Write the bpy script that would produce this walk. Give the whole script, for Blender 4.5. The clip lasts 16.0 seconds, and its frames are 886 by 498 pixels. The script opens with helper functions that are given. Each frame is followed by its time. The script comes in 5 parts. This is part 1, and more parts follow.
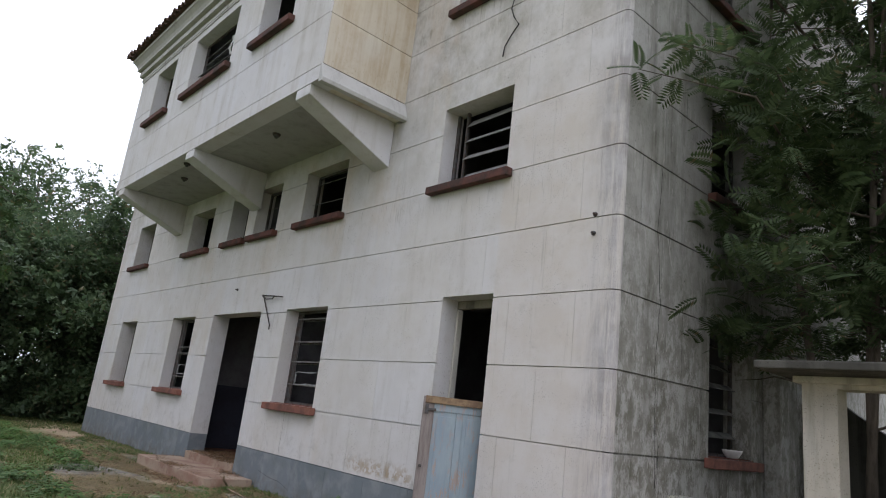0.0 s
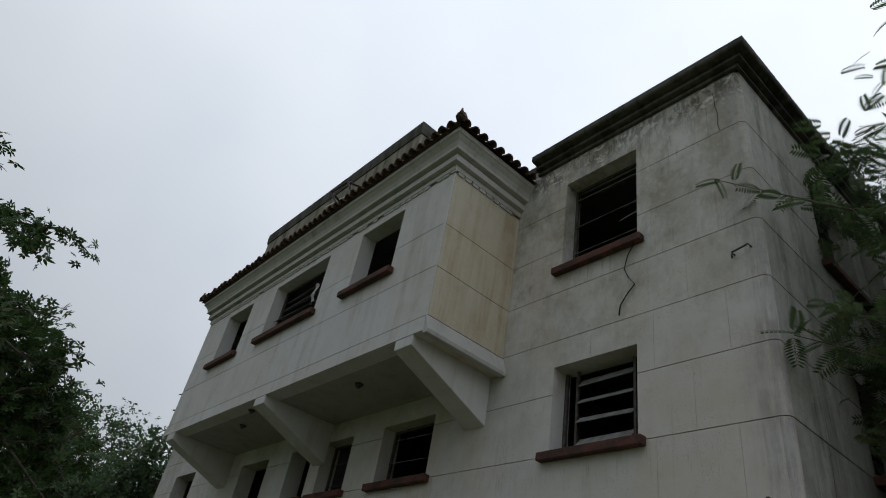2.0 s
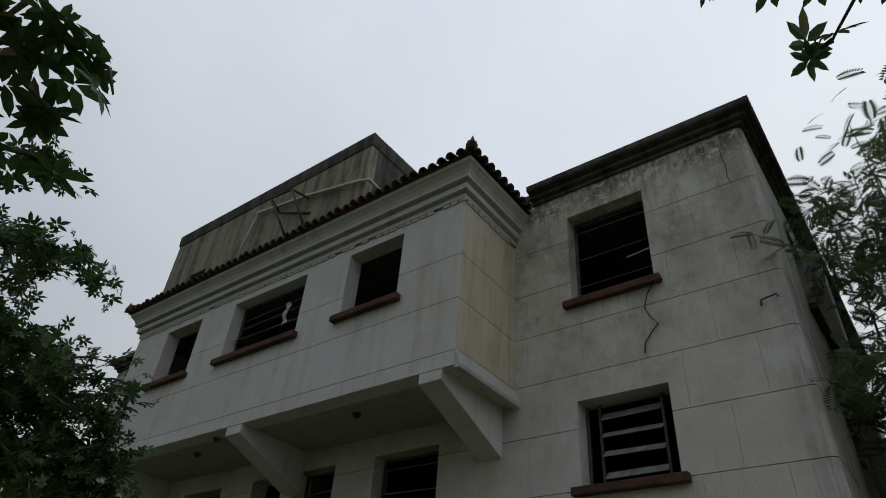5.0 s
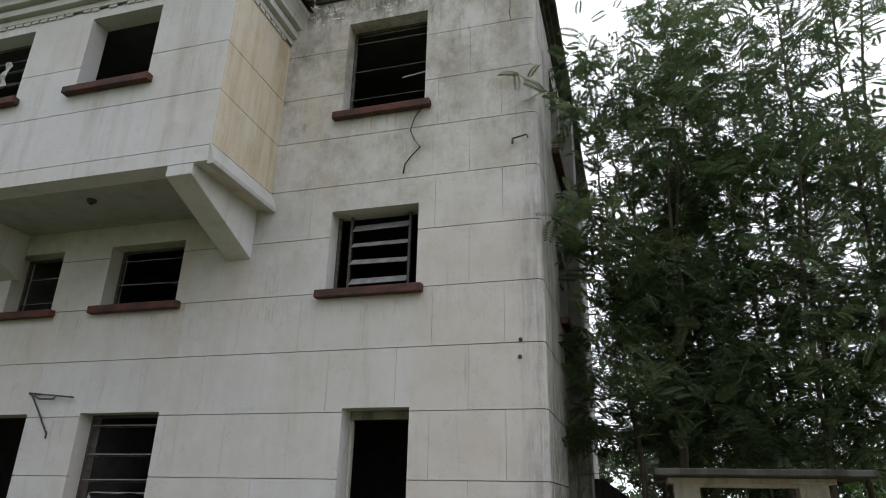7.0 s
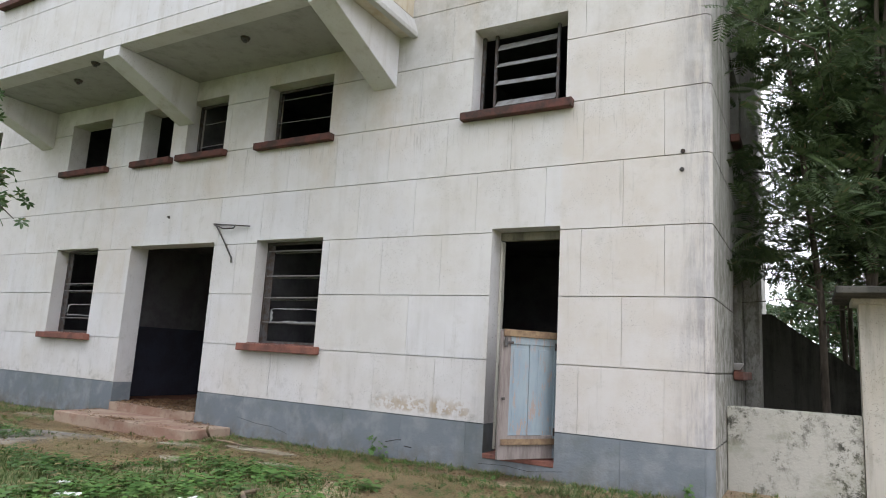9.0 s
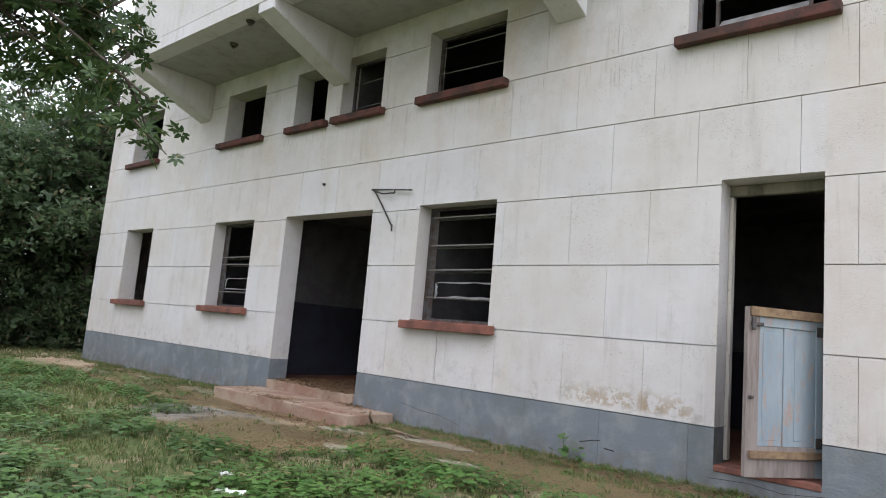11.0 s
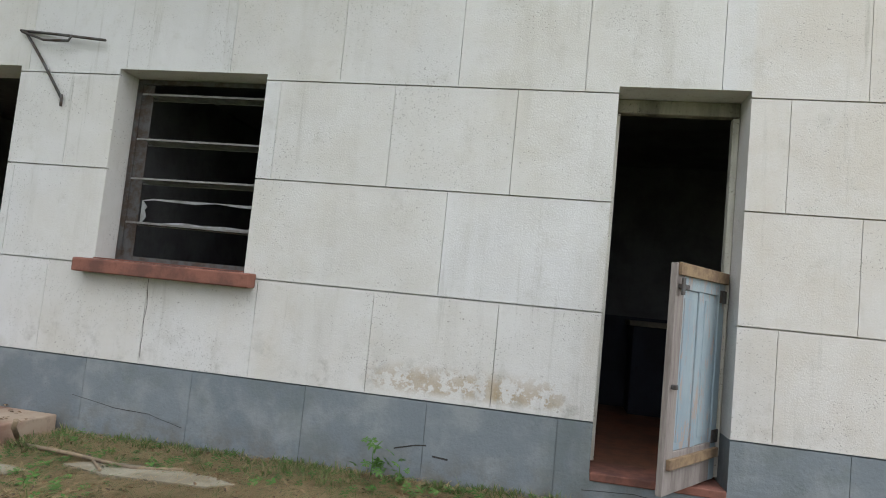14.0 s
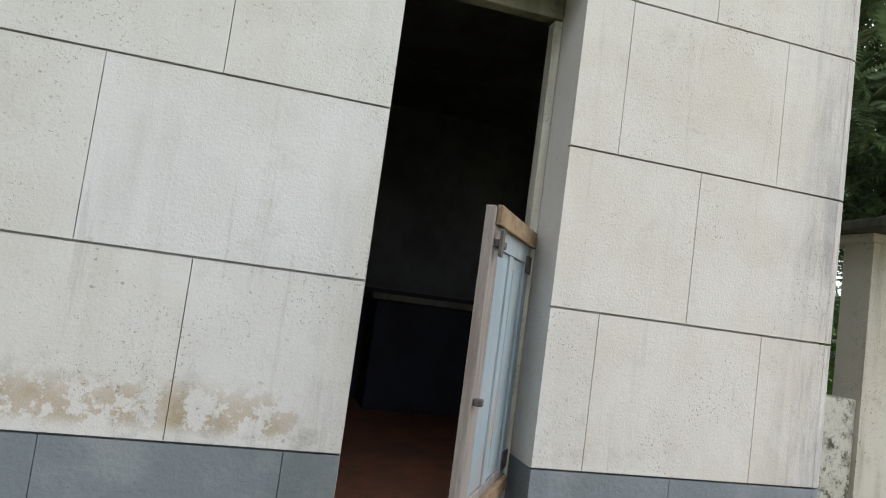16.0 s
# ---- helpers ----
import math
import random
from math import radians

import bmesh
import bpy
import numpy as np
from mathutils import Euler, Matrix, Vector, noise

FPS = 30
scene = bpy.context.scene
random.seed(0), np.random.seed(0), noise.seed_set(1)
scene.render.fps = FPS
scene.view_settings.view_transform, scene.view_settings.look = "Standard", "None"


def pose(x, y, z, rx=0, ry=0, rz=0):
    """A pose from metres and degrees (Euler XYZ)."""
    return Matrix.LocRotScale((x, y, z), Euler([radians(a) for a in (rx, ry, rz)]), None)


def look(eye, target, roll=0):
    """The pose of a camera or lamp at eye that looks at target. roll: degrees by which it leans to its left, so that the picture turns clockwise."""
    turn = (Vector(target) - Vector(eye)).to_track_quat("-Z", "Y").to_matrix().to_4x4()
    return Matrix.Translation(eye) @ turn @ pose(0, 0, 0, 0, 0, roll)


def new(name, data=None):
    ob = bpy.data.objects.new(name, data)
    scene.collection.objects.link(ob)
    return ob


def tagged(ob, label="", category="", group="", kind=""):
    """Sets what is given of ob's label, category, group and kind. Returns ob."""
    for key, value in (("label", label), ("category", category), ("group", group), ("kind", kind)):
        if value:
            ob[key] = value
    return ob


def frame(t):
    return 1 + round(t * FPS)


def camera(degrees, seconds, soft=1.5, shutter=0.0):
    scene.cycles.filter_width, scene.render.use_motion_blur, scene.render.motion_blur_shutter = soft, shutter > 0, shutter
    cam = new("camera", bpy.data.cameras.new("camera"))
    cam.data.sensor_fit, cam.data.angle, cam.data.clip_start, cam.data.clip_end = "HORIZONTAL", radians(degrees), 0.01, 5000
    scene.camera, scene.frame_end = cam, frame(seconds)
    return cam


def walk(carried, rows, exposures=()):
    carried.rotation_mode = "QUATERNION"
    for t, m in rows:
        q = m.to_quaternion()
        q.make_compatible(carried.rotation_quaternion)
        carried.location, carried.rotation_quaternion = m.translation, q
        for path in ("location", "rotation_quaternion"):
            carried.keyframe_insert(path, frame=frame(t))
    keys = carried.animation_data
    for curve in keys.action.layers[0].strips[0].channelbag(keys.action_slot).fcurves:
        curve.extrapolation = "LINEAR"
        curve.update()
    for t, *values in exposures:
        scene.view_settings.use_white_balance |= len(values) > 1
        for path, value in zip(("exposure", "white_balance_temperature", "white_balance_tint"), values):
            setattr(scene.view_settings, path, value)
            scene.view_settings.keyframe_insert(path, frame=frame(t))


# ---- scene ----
cam = camera(68.5, 16.0, 1.0)
PATH = [
    (0, (5.361, -5.536, 1.385), (3.897, -4.264, 1.874), 6.7),
    (0.5, (5.173, -5.743, 1.428), (3.799, -4.476, 2.14), 6.4),
    (1, (5.026, -5.991, 1.411), (3.647, -4.842, 2.294), 8.4),
    (1.5, (4.614, -5.982, 1.401), (3.225, -4.943, 2.397), 11.4),
    (2, (4.174, -6.122, 1.544), (2.845, -5.174, 2.7), 11.4),
    (2.5, (3.856, -6.456, 1.554), (2.63, -5.391, 2.721), 6.0),
    (3, (3.572, -6.656, 1.572), (2.381, -5.59, 2.775), 3.0),
    (5.5, (2.488, -7.985, 1.73), (1.592, -6.648, 2.917), 5.2),
    (6, (2.548, -7.97, 1.722), (1.884, -6.476, 2.873), 2.5),
    (6.5, (2.6, -7.827, 1.766), (2.045, -6.162, 2.725), 2.4),
    (7, (2.667, -7.731, 1.722), (2.141, -5.947, 2.457), 1.3),
    (7.5, (2.669, -7.645, 1.705), (2.17, -5.776, 2.211), 2.3),
    (8, (2.677, -7.585, 1.636), (2.15, -5.688, 1.987), 3.0),
    (8.5, (2.673, -7.478, 1.492), (2.012, -5.612, 1.778), 3.3),
    (9, (2.583, -7.337, 1.247), (1.605, -5.622, 1.566), 3.3),
    (9.5, (2.301, -7.331, 1.202), (1.014, -5.823, 1.466), 4.2),
    (9.6, (2.24, -7.312, 1.193), (0.93, -5.823, 1.453), 4.4),
    (12, (0.291, -5.939, 1.115), (-1.005, -4.435, 1.362), 5.1),
    (12.5, (-0.144, -5.761, 1.157), (-1.261, -4.125, 1.436), 3.1),
    (13, (-0.448, -5.461, 1.239), (-1.088, -3.582, 1.486), 4.2),
    (13.5, (-0.864, -5.113, 1.191), (-1.447, -3.218, 1.459), 3.6),
    (14, (-1.187, -4.736, 1.206), (-1.556, -2.776, 1.355), 5.6),
    (14.5, (-1.377, -4.391, 1.114), (-1.334, -2.404, 1.336), 5.3),
    (15, (-1.354, -3.978, 1.22), (-1.134, -1.995, 1.353), 9.7),
    (15.5, (-1.397, -3.505, 1.193), (-0.857, -1.58, 1.204), 9.1),
    (15.6, (-1.391, -3.428, 1.182), (-0.806, -1.516, 1.204), 8.3),
    (16, (-1.294, -2.89, 1.173), (-0.806, -0.956, 1.327), 7.7),
]
EXPOSURES = [
    (0.0, 0.4, 6300, 19), (0.5, 0.3, 6300, 18), (1.0, -0.1, 6300, 15), (1.5, -0.75, 6300, 11), (2.0, -1.1, 6350, 10), (2.5, -1.15, 6400, 11), (3.2, -1.5, 6350, 10),
    (5.3, -1.45, 6400, 11), (6.0, -1.22, 6500, 13), (6.5, -0.75, 6450, 13), (7.0, 0.1, 6450, 15), (7.5, 0.45, 6450, 16), (8.0, 0.8, 6450, 17),
    (8.5, 0.97, 6450, 17), (9.5, 1.05, 6400, 17), (12.0, 1.0, 6400, 19), (12.5, 1.12, 6450, 18), (13.5, 0.93, 6450, 12), (16.0, 1.02, 6550, 11),
]
walk(cam, [(t, look(eye, target, roll)) for t, eye, target, roll in PATH], EXPOSURES)
# ---- light ----
SUN_FROM = Vector((1.5, 6.5, 7.5))
world = bpy.data.worlds.new("overcast_sky")
scene.world = world
world.use_nodes = True
wn = world.node_tree.nodes
wl = world.node_tree.links
wn.clear()
w_out = wn.new("ShaderNodeOutputWorld")
w_bg = wn.new("ShaderNodeBackground")
w_sky = wn.new("ShaderNodeTexSky")
w_sky.sky_type = "NISHITA"
w_sky.sun_disc = False
w_sky.sun_elevation = math.asin(SUN_FROM.normalized().z)
w_sky.sun_rotation = math.atan2(SUN_FROM.x, SUN_FROM.y)
w_hsv = wn.new("ShaderNodeHueSaturation")
w_hsv.inputs["Saturation"].default_value = 0.25
w_mix = wn.new("ShaderNodeMix")
w_mix.data_type = "RGBA"
w_mix.inputs[0].default_value = 0.88
w_co = wn.new("ShaderNodeTexCoord")
w_noise = wn.new("ShaderNodeTexNoise")
w_noise.inputs["Scale"].default_value = 1.6
w_noise.inputs["Detail"].default_value = 4
w_ramp = wn.new("ShaderNodeValToRGB")
w_ramp.color_ramp.elements[0].position = 0.3
w_ramp.color_ramp.elements[0].color = (8.6, 9.3, 10.2, 1)
w_ramp.color_ramp.elements[1].position = 0.7
w_ramp.color_ramp.elements[1].color = (10.8, 11.2, 11.6, 1)
wl.new(w_co.outputs["Generated"], w_noise.inputs["Vector"])
wl.new(w_noise.outputs["Fac"], w_ramp.inputs["Fac"])
wl.new(w_sky.outputs["Color"], w_hsv.inputs["Color"])
wl.new(w_hsv.outputs["Color"], w_mix.inputs[6])
wl.new(w_ramp.outputs["Color"], w_mix.inputs[7])
w_sep = wn.new("ShaderNodeSeparateXYZ")
wl.new(w_co.outputs["Generated"], w_sep.inputs[0])
w_up = wn.new("ShaderNodeMapRange")
for k, val in ((1, 0.0), (2, 1.0), (3, 0.78), (4, 1.25)):
    w_up.inputs[k].default_value = val
wl.new(w_sep.outputs[2], w_up.inputs[0])
# the cloud is brightest round the veiled sun and dimmest opposite it
w_dot = wn.new("ShaderNodeVectorMath")
w_dot.operation = "DOT_PRODUCT"
w_dot.inputs[1].default_value = SUN_FROM.normalized()
wl.new(w_co.outputs["Generated"], w_dot.inputs[0])
w_glow = wn.new("ShaderNodeMapRange")
w_glow.interpolation_type = "SMOOTHSTEP"
for k, val in ((1, -0.9), (2, 1.0), (3, 0.5), (4, 1.95)):
    w_glow.inputs[k].default_value = val
wl.new(w_dot.outputs["Value"], w_glow.inputs[0])
w_both = wn.new("ShaderNodeMath")
w_both.operation = "MULTIPLY"
wl.new(w_up.outputs[0], w_both.inputs[0])
wl.new(w_glow.outputs[0], w_both.inputs[1])
w_mul = wn.new("ShaderNodeVectorMath")
w_mul.operation = "SCALE"
wl.new(w_mix.outputs[2], w_mul.inputs[0])
wl.new(w_both.outputs[0], w_mul.inputs[3])
wl.new(w_mul.outputs[0], w_bg.inputs["Color"])
w_bg.inputs["Strength"].default_value = 0.1
wl.new(w_bg.outputs["Background"], w_out.inputs["Surface"])

sun_data = bpy.data.lights.new("sun", "SUN")
sun_data.energy = 0.5
sun_data.angle = radians(35)
sun_data.color = (1.0, 0.97, 0.93)
sun = new("sun", sun_data)
sun.matrix_world = look(SUN_FROM * 3, (0, 0, 0))


# ---- materials ----
class Mat:
    """A small wrapper that grows a node material."""

    def __init__(self, name, rough=0.85, metal=0.0, spec=0.3):
        self.m = bpy.data.materials.new(name)
        self.m.use_nodes = True
        self.t = self.m.node_tree
        self.n = self.t.nodes
        self.l = self.t.links
        self.b = self.n["Principled BSDF"]
        self.b.inputs["Roughness"].default_value = rough
        self.b.inputs["Metallic"].default_value = metal
        self.b.inputs["Specular IOR Level"].default_value = spec
        self.co = self.n.new("ShaderNodeTexCoord").outputs["Object"]

    def noise(self, scale, detail=4, rough=0.6, stretch=None, offset=0.0):
        tex = self.n.new("ShaderNodeTexNoise")
        tex.inputs["Scale"].default_value = scale
        tex.inputs["Detail"].default_value = detail
        tex.inputs["Roughness"].default_value = rough
        mp = self.n.new("ShaderNodeMapping")
        if stretch:
            mp.inputs["Scale"].default_value = stretch
        mp.inputs["Location"].default_value = (offset, offset * 1.7, offset * 0.3)
        self.l.new(self.co, mp.inputs["Vector"])
        self.l.new(mp.outputs["Vector"], tex.inputs["Vector"])
        return tex.outputs["Fac"]

    def ramp(self, fac, lo, hi, a=0.0, b=1.0):
        r = self.n.new("ShaderNodeMapRange")
        r.interpolation_type = "SMOOTHSTEP"
        for k, v in ((1, lo), (2, hi), (3, a), (4, b)):
            r.inputs[k].default_value = v
        self.l.new(fac, r.inputs[0])
        return r.outputs[0]

    def mul(self, a, b, op="MULTIPLY"):
        m = self.n.new("ShaderNodeMath")
        m.operation = op
        for k, v in ((0, a), (1, b)):
            if isinstance(v, (int, float)):
                m.inputs[k].default_value = v
            else:
                self.l.new(v, m.inputs[k])
        return m.outputs[0]

    def mix(self, fac, a, b, mode="MIX"):
        m = self.n.new("ShaderNodeMix")
        m.data_type = "RGBA"
        m.blend_type = mode
        for k, v in ((0, fac), (6, a), (7, b)):
            if isinstance(v, (int, float)):
                m.inputs[k].default_value = v
            elif isinstance(v, tuple):
                m.inputs[k].default_value = (*v, 1)
            else:
                self.l.new(v, m.inputs[k])
        return m.outputs[2]

    def random(self):
        return self.n.new("ShaderNodeObjectInfo").outputs["Random"]

    def island(self):
        return self.n.new("ShaderNodeNewGeometry").outputs["Random Per Island"]

    def axis(self, which):
        s = self.n.new("ShaderNodeSeparateXYZ")
        self.l.new(self.co, s.inputs[0])
        return s.outputs[which]

    def colour(self, c):
        if isinstance(c, tuple):
            self.b.inputs["Base Color"].default_value = (*c, 1)
        else:
            self.l.new(c, self.b.inputs["Base Color"])
        return self

    def bump(self, h, strength=0.3, dist=0.01):
        bp = self.n.new("ShaderNodeBump")
        bp.inputs["Strength"].default_value = strength
        bp.inputs["Distance"].default_value = dist
        self.l.new(h, bp.inputs["Height"])
        self.l.new(bp.outputs["Normal"], self.b.inputs["Normal"])
        return self


def plaster(name, base, warm, dirt, dirt_lo, dirt_hi, streak=0.5, peel=False, algae=False):
    m = Mat(name, 0.9, spec=0.2)
    c = m.mix(m.mul(m.random(), 0.55), base, warm)
    c = m.mix(m.mul(m.ramp(m.noise(0.55, 3), 0.42, 0.62), 0.55), c, warm)
    down = m.noise(2.2, 5, 0.65, (1.6, 1.6, 0.16), 3.0)
    grime = m.ramp(down, dirt_lo, dirt_hi, 0, streak)
    c = m.mix(grime, c, dirt)
    spots = m.mul(m.ramp(m.noise(38, 2, 0.5), 0.655, 0.69, 0, 0.6), m.ramp(m.noise(1.5, 4, 0.6, None, 13.0), 0.46, 0.62))
    c = m.mix(spots, c, tuple(v * 0.45 for v in dirt))
    if peel:
        z = m.axis(2)
        x = m.axis(0)
        low = m.mul(m.ramp(z, 0.47, 0.53, 0, 1), m.ramp(z, 0.58, 0.74, 1, 0))
        side = m.mul(m.ramp(x, -2.7, -2.3), m.ramp(x, -1.25, -1.0, 1, 0))
        flakes = m.ramp(m.noise(9, 5, 0.7), 0.46, 0.52)
        c = m.mix(m.mul(m.mul(low, side), m.mul(flakes, 0.95)), c, (0.33, 0.24, 0.13))
        old = m.mul(m.ramp(z, 3.6, 8.0, 0.06, 0.95), m.ramp(m.noise(1.1, 8, 0.74, (1, 1, 0.7), 21.0), 0.36, 0.6))
        c = m.mix(old, c, (0.25, 0.235, 0.18))
        tan = m.mul(m.ramp(z, 2.5, 6.0, 0.25, 0.6), m.ramp(m.noise(0.9, 4, 0.6, (1.2, 1.2, 0.5), 33.0), 0.52, 0.7))
        c = m.mix(tan, c, (0.50, 0.42, 0.32))
        drip = m.mul(m.ramp(z, 6.5, 9.3, 0, 0.7), m.ramp(m.noise(3.0, 6, 0.75, (2, 2, 0.3), 41.0), 0.52, 0.66))
        c = m.mix(drip, c, (0.16, 0.15, 0.12))
        foot = m.mul(m.ramp(z, 0.45, 0.95, 1, 0), m.ramp(m.noise(5, 6, 0.7), 0.5, 0.68, 0, 0.55))
        c = m.mix(foot, c, (0.2, 0.19, 0.15))
        patch = m.mul(m.mul(m.ramp(x, -0.03, 0.03), m.ramp(z, 5.0, 5.6, 1, 0.3)), m.ramp(m.noise(0.8, 3, 0.5, None, 51.0), 0.3, 0.6, 0.35, 0.8))
        c = m.mix(patch, c, (0.555, 0.51, 0.45))
        edge = m.mul(m.ramp(x, 1.15, 1.66), m.ramp(m.noise(4.5, 6, 0.75, (2, 2, 0.2), 61.0), 0.4, 0.62, 0.15, 0.9))
        c = m.mix(edge, c, (0.29, 0.275, 0.27))
        black = m.mul(m.ramp(z, 8.75, 9.5), m.ramp(m.noise(6, 7, 0.78, (1.6, 1.6, 0.6), 71.0), 0.46, 0.54))
        c = m.mix(black, c, (0.09, 0.085, 0.07))
        bare = m.mul(m.ramp(z, 8.9, 9.1), m.ramp(m.noise(5, 6, 0.75, (1, 1, 2.0), 81.0), 0.56, 0.6))
        c = m.mix(bare, c, (0.62, 0.61, 0.58))
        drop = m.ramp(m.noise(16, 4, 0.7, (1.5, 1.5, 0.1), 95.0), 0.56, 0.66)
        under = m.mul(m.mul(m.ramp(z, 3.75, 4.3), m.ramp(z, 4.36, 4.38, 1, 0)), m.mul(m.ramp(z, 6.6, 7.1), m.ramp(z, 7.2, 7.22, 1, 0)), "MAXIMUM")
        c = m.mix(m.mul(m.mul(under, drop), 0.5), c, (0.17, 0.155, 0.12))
        rain = m.ramp(m.noise(7, 5, 0.7, (1.5, 1.5, 0.07), 91.0), 0.58, 0.72, 0, 0.38)
        c = m.mix(rain, c, (0.27, 0.255, 0.21))
    if algae:
        z = m.axis(2)
        low = m.mul(m.ramp(z, 1.2, 4.6, 1, 0.25), m.ramp(m.noise(6, 8, 0.78, (1.2, 1.2, 0.7), 15.0), 0.43, 0.55))
        c = m.mix(m.mul(low, 0.85), c, (0.12, 0.115, 0.085))
        flake = m.ramp(m.noise(9, 6, 0.7, (1.3, 1.3, 0.4), 25.0), 0.57, 0.63, 0, 0.7)
        c = m.mix(flake, c, (0.42, 0.41, 0.37))
    c = m.mix(m.ramp(m.noise(2.3, 6, 0.7, None, 7.0), 0.35, 0.65, 0.0, 0.35), c, tuple(min(0.8, v * 1.12) for v in base))
    c = m.mix(m.ramp(m.noise(4.5, 6, 0.72, None, 11.0), 0.55, 0.75, 0.0, 0.3), c, dirt)
    pits = m.mul(m.ramp(m.noise(85, 2, 0.5, None, 5.0), 0.63, 0.68), m.ramp(m.noise(1.7, 3, 0.6, None, 2.0), 0.45, 0.62))
    c = m.mix(m.mul(pits, 0.55), c, tuple(v * 0.5 for v in dirt))
    m.colour(c)
    h = m.mul(m.mul(m.noise(70, 4, 0.65), m.mul(m.noise(6, 4), 1.5), "ADD"), m.mul(pits, -0.8), "ADD")
    return m.bump(h, 0.42, 0.006).m


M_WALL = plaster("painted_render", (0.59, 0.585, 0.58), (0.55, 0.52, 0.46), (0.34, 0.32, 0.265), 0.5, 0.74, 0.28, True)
M_BAY = plaster("bay_render", (0.57, 0.57, 0.575), (0.53, 0.51, 0.47), (0.33, 0.30, 0.24), 0.48, 0.74, 0.55)
M_OCHRE = plaster("ochre_stained_render", (0.54, 0.51, 0.43), (0.53, 0.46, 0.34), (0.36, 0.26, 0.15), 0.43, 0.68, 0.65)
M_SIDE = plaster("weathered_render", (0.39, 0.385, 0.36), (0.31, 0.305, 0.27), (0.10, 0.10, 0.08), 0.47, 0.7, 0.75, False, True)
M_MOULD = plaster("cornice_render", (0.47, 0.47, 0.455), (0.41, 0.40, 0.37), (0.16, 0.15, 0.13), 0.52, 0.74, 0.55)
M_DARKTOP = plaster("blackened_concrete", (0.10, 0.097, 0.085), (0.075, 0.073, 0.06), (0.025, 0.025, 0.02), 0.4, 0.6, 0.9)
M_TOWER = plaster("raw_concrete", (0.29, 0.27, 0.215), (0.20, 0.185, 0.15), (0.05, 0.047, 0.038), 0.42, 0.62, 0.75)
M_PORCH = plaster("mossy_render", (0.50, 0.485, 0.43), (0.43, 0.39, 0.30), (0.13, 0.125, 0.09), 0.48, 0.68, 0.6)
# bay soffit: grime plus the shade under the bay, both put into the colour
M_SOFFIT = plaster("grimy_shaded_soffit_render", (0.37, 0.37, 0.365), (0.33, 0.32, 0.30), (0.19, 0.205, 0.17), 0.46, 0.7, 0.5)


def mossy():
    m = Mat("blackened_garden_wall", 0.95)
    c = m.mix(m.mul(m.ramp(m.noise(8, 10, 0.82), 0.47, 0.58), m.ramp(m.noise(1.7, 7, 0.7, (1, 1, 0.6), 4.0), 0.4, 0.58)), (0.47, 0.46, 0.40), (0.06, 0.06, 0.045))
    c = m.mix(m.ramp(m.noise(2.1, 4), 0.5, 0.7, 0, 0.5), c, (0.16, 0.17, 0.09))
    return m.colour(c).bump(m.noise(30, 5), 0.6, 0.01).m


def plinth():
    m = Mat("grey_plinth_paint", 0.75)
    c = m.mix(m.random(), (0.15, 0.174, 0.19), (0.182, 0.205, 0.22))
    c = m.mix(m.ramp(m.noise(3, 5), 0.44, 0.66, 0, 0.7), c, (0.245, 0.263, 0.265))
    foot = m.mul(m.ramp(m.axis(2), -0.2, 0.22, 1, 0), m.ramp(m.noise(4, 6, 0.7), 0.4, 0.62))
    c = m.mix(m.mul(foot, 0.75), c, (0.13, 0.115, 0.09))
    c = m.mix(m.ramp(m.noise(1.4, 6, 0.7, None, 9.0), 0.5, 0.66, 0, 0.55), c, (0.13, 0.15, 0.145))
    c = m.mix(m.ramp(m.noise(60, 3, 0.6), 0.62, 0.72, 0, 0.5), c, (0.09, 0.10, 0.10))
    h = m.mul(m.noise(40, 4), m.mul(m.noise(7, 5), 2.0), "ADD")
    return m.colour(c).bump(h, 0.55, 0.008).m


def simple(name, a, b, scale=6.0, rough=0.8, metal=0.0, bump=0.3, stretch=None, spec=0.3):
    m = Mat(name, rough, metal, spec)
    c = m.mix(m.ramp(m.noise(scale, 5, 0.65, stretch), 0.38, 0.64), a, b)
    c = m.mix(m.ramp(m.noise(scale * 6, 3, 0.6, stretch), 0.55, 0.75, 0, 0.4), c, tuple(v * 0.5 for v in a))
    return m.colour(c).bump(m.noise(scale * 8, 4, 0.6, stretch), bump, 0.006).m


M_MOSSY = mossy()
M_PLINTH = plinth()
M_SILL = simple("red_sill_tile", (0.225, 0.095, 0.068), (0.13, 0.06, 0.047), 5)
M_SILL_OLD = simple("mossy_dark_red_tile", (0.115, 0.048, 0.038), (0.05, 0.034, 0.028), 4, 0.9)
M_STEP = simple("red_cement", (0.26, 0.16, 0.115), (0.35, 0.27, 0.20), 2.2)
M_TILE = simple("clay_roof_tile", (0.10, 0.055, 0.04), (0.045, 0.04, 0.034), 9, 0.9)
M_STEEL = simple("rusty_grey_steel", (0.10, 0.10, 0.10), (0.07, 0.05, 0.04), 14, 0.6, 0.3)
M_PIPE = simple("white_pipe", (0.55, 0.53, 0.48), (0.40, 0.36, 0.30), 8, 0.6)
def flaking_blue():
    m = Mat("flaking_blue_paint", 0.65)
    c = m.mix(m.ramp(m.noise(5, 4, 0.6, (1, 1, 0.3)), 0.35, 0.65), (0.24, 0.305, 0.345), (0.30, 0.36, 0.385))
    flake = m.mul(m.ramp(m.noise(16, 6, 0.75, (1, 1, 0.22)), 0.52, 0.58), m.ramp(m.noise(2.4, 3, 0.6, None, 6.0), 0.4, 0.6))
    c = m.mix(flake, c, (0.36, 0.29, 0.25))
    return m.colour(c).bump(m.mul(m.noise(60, 3), m.mul(flake, -1.5), "ADD"), 0.4, 0.004).m


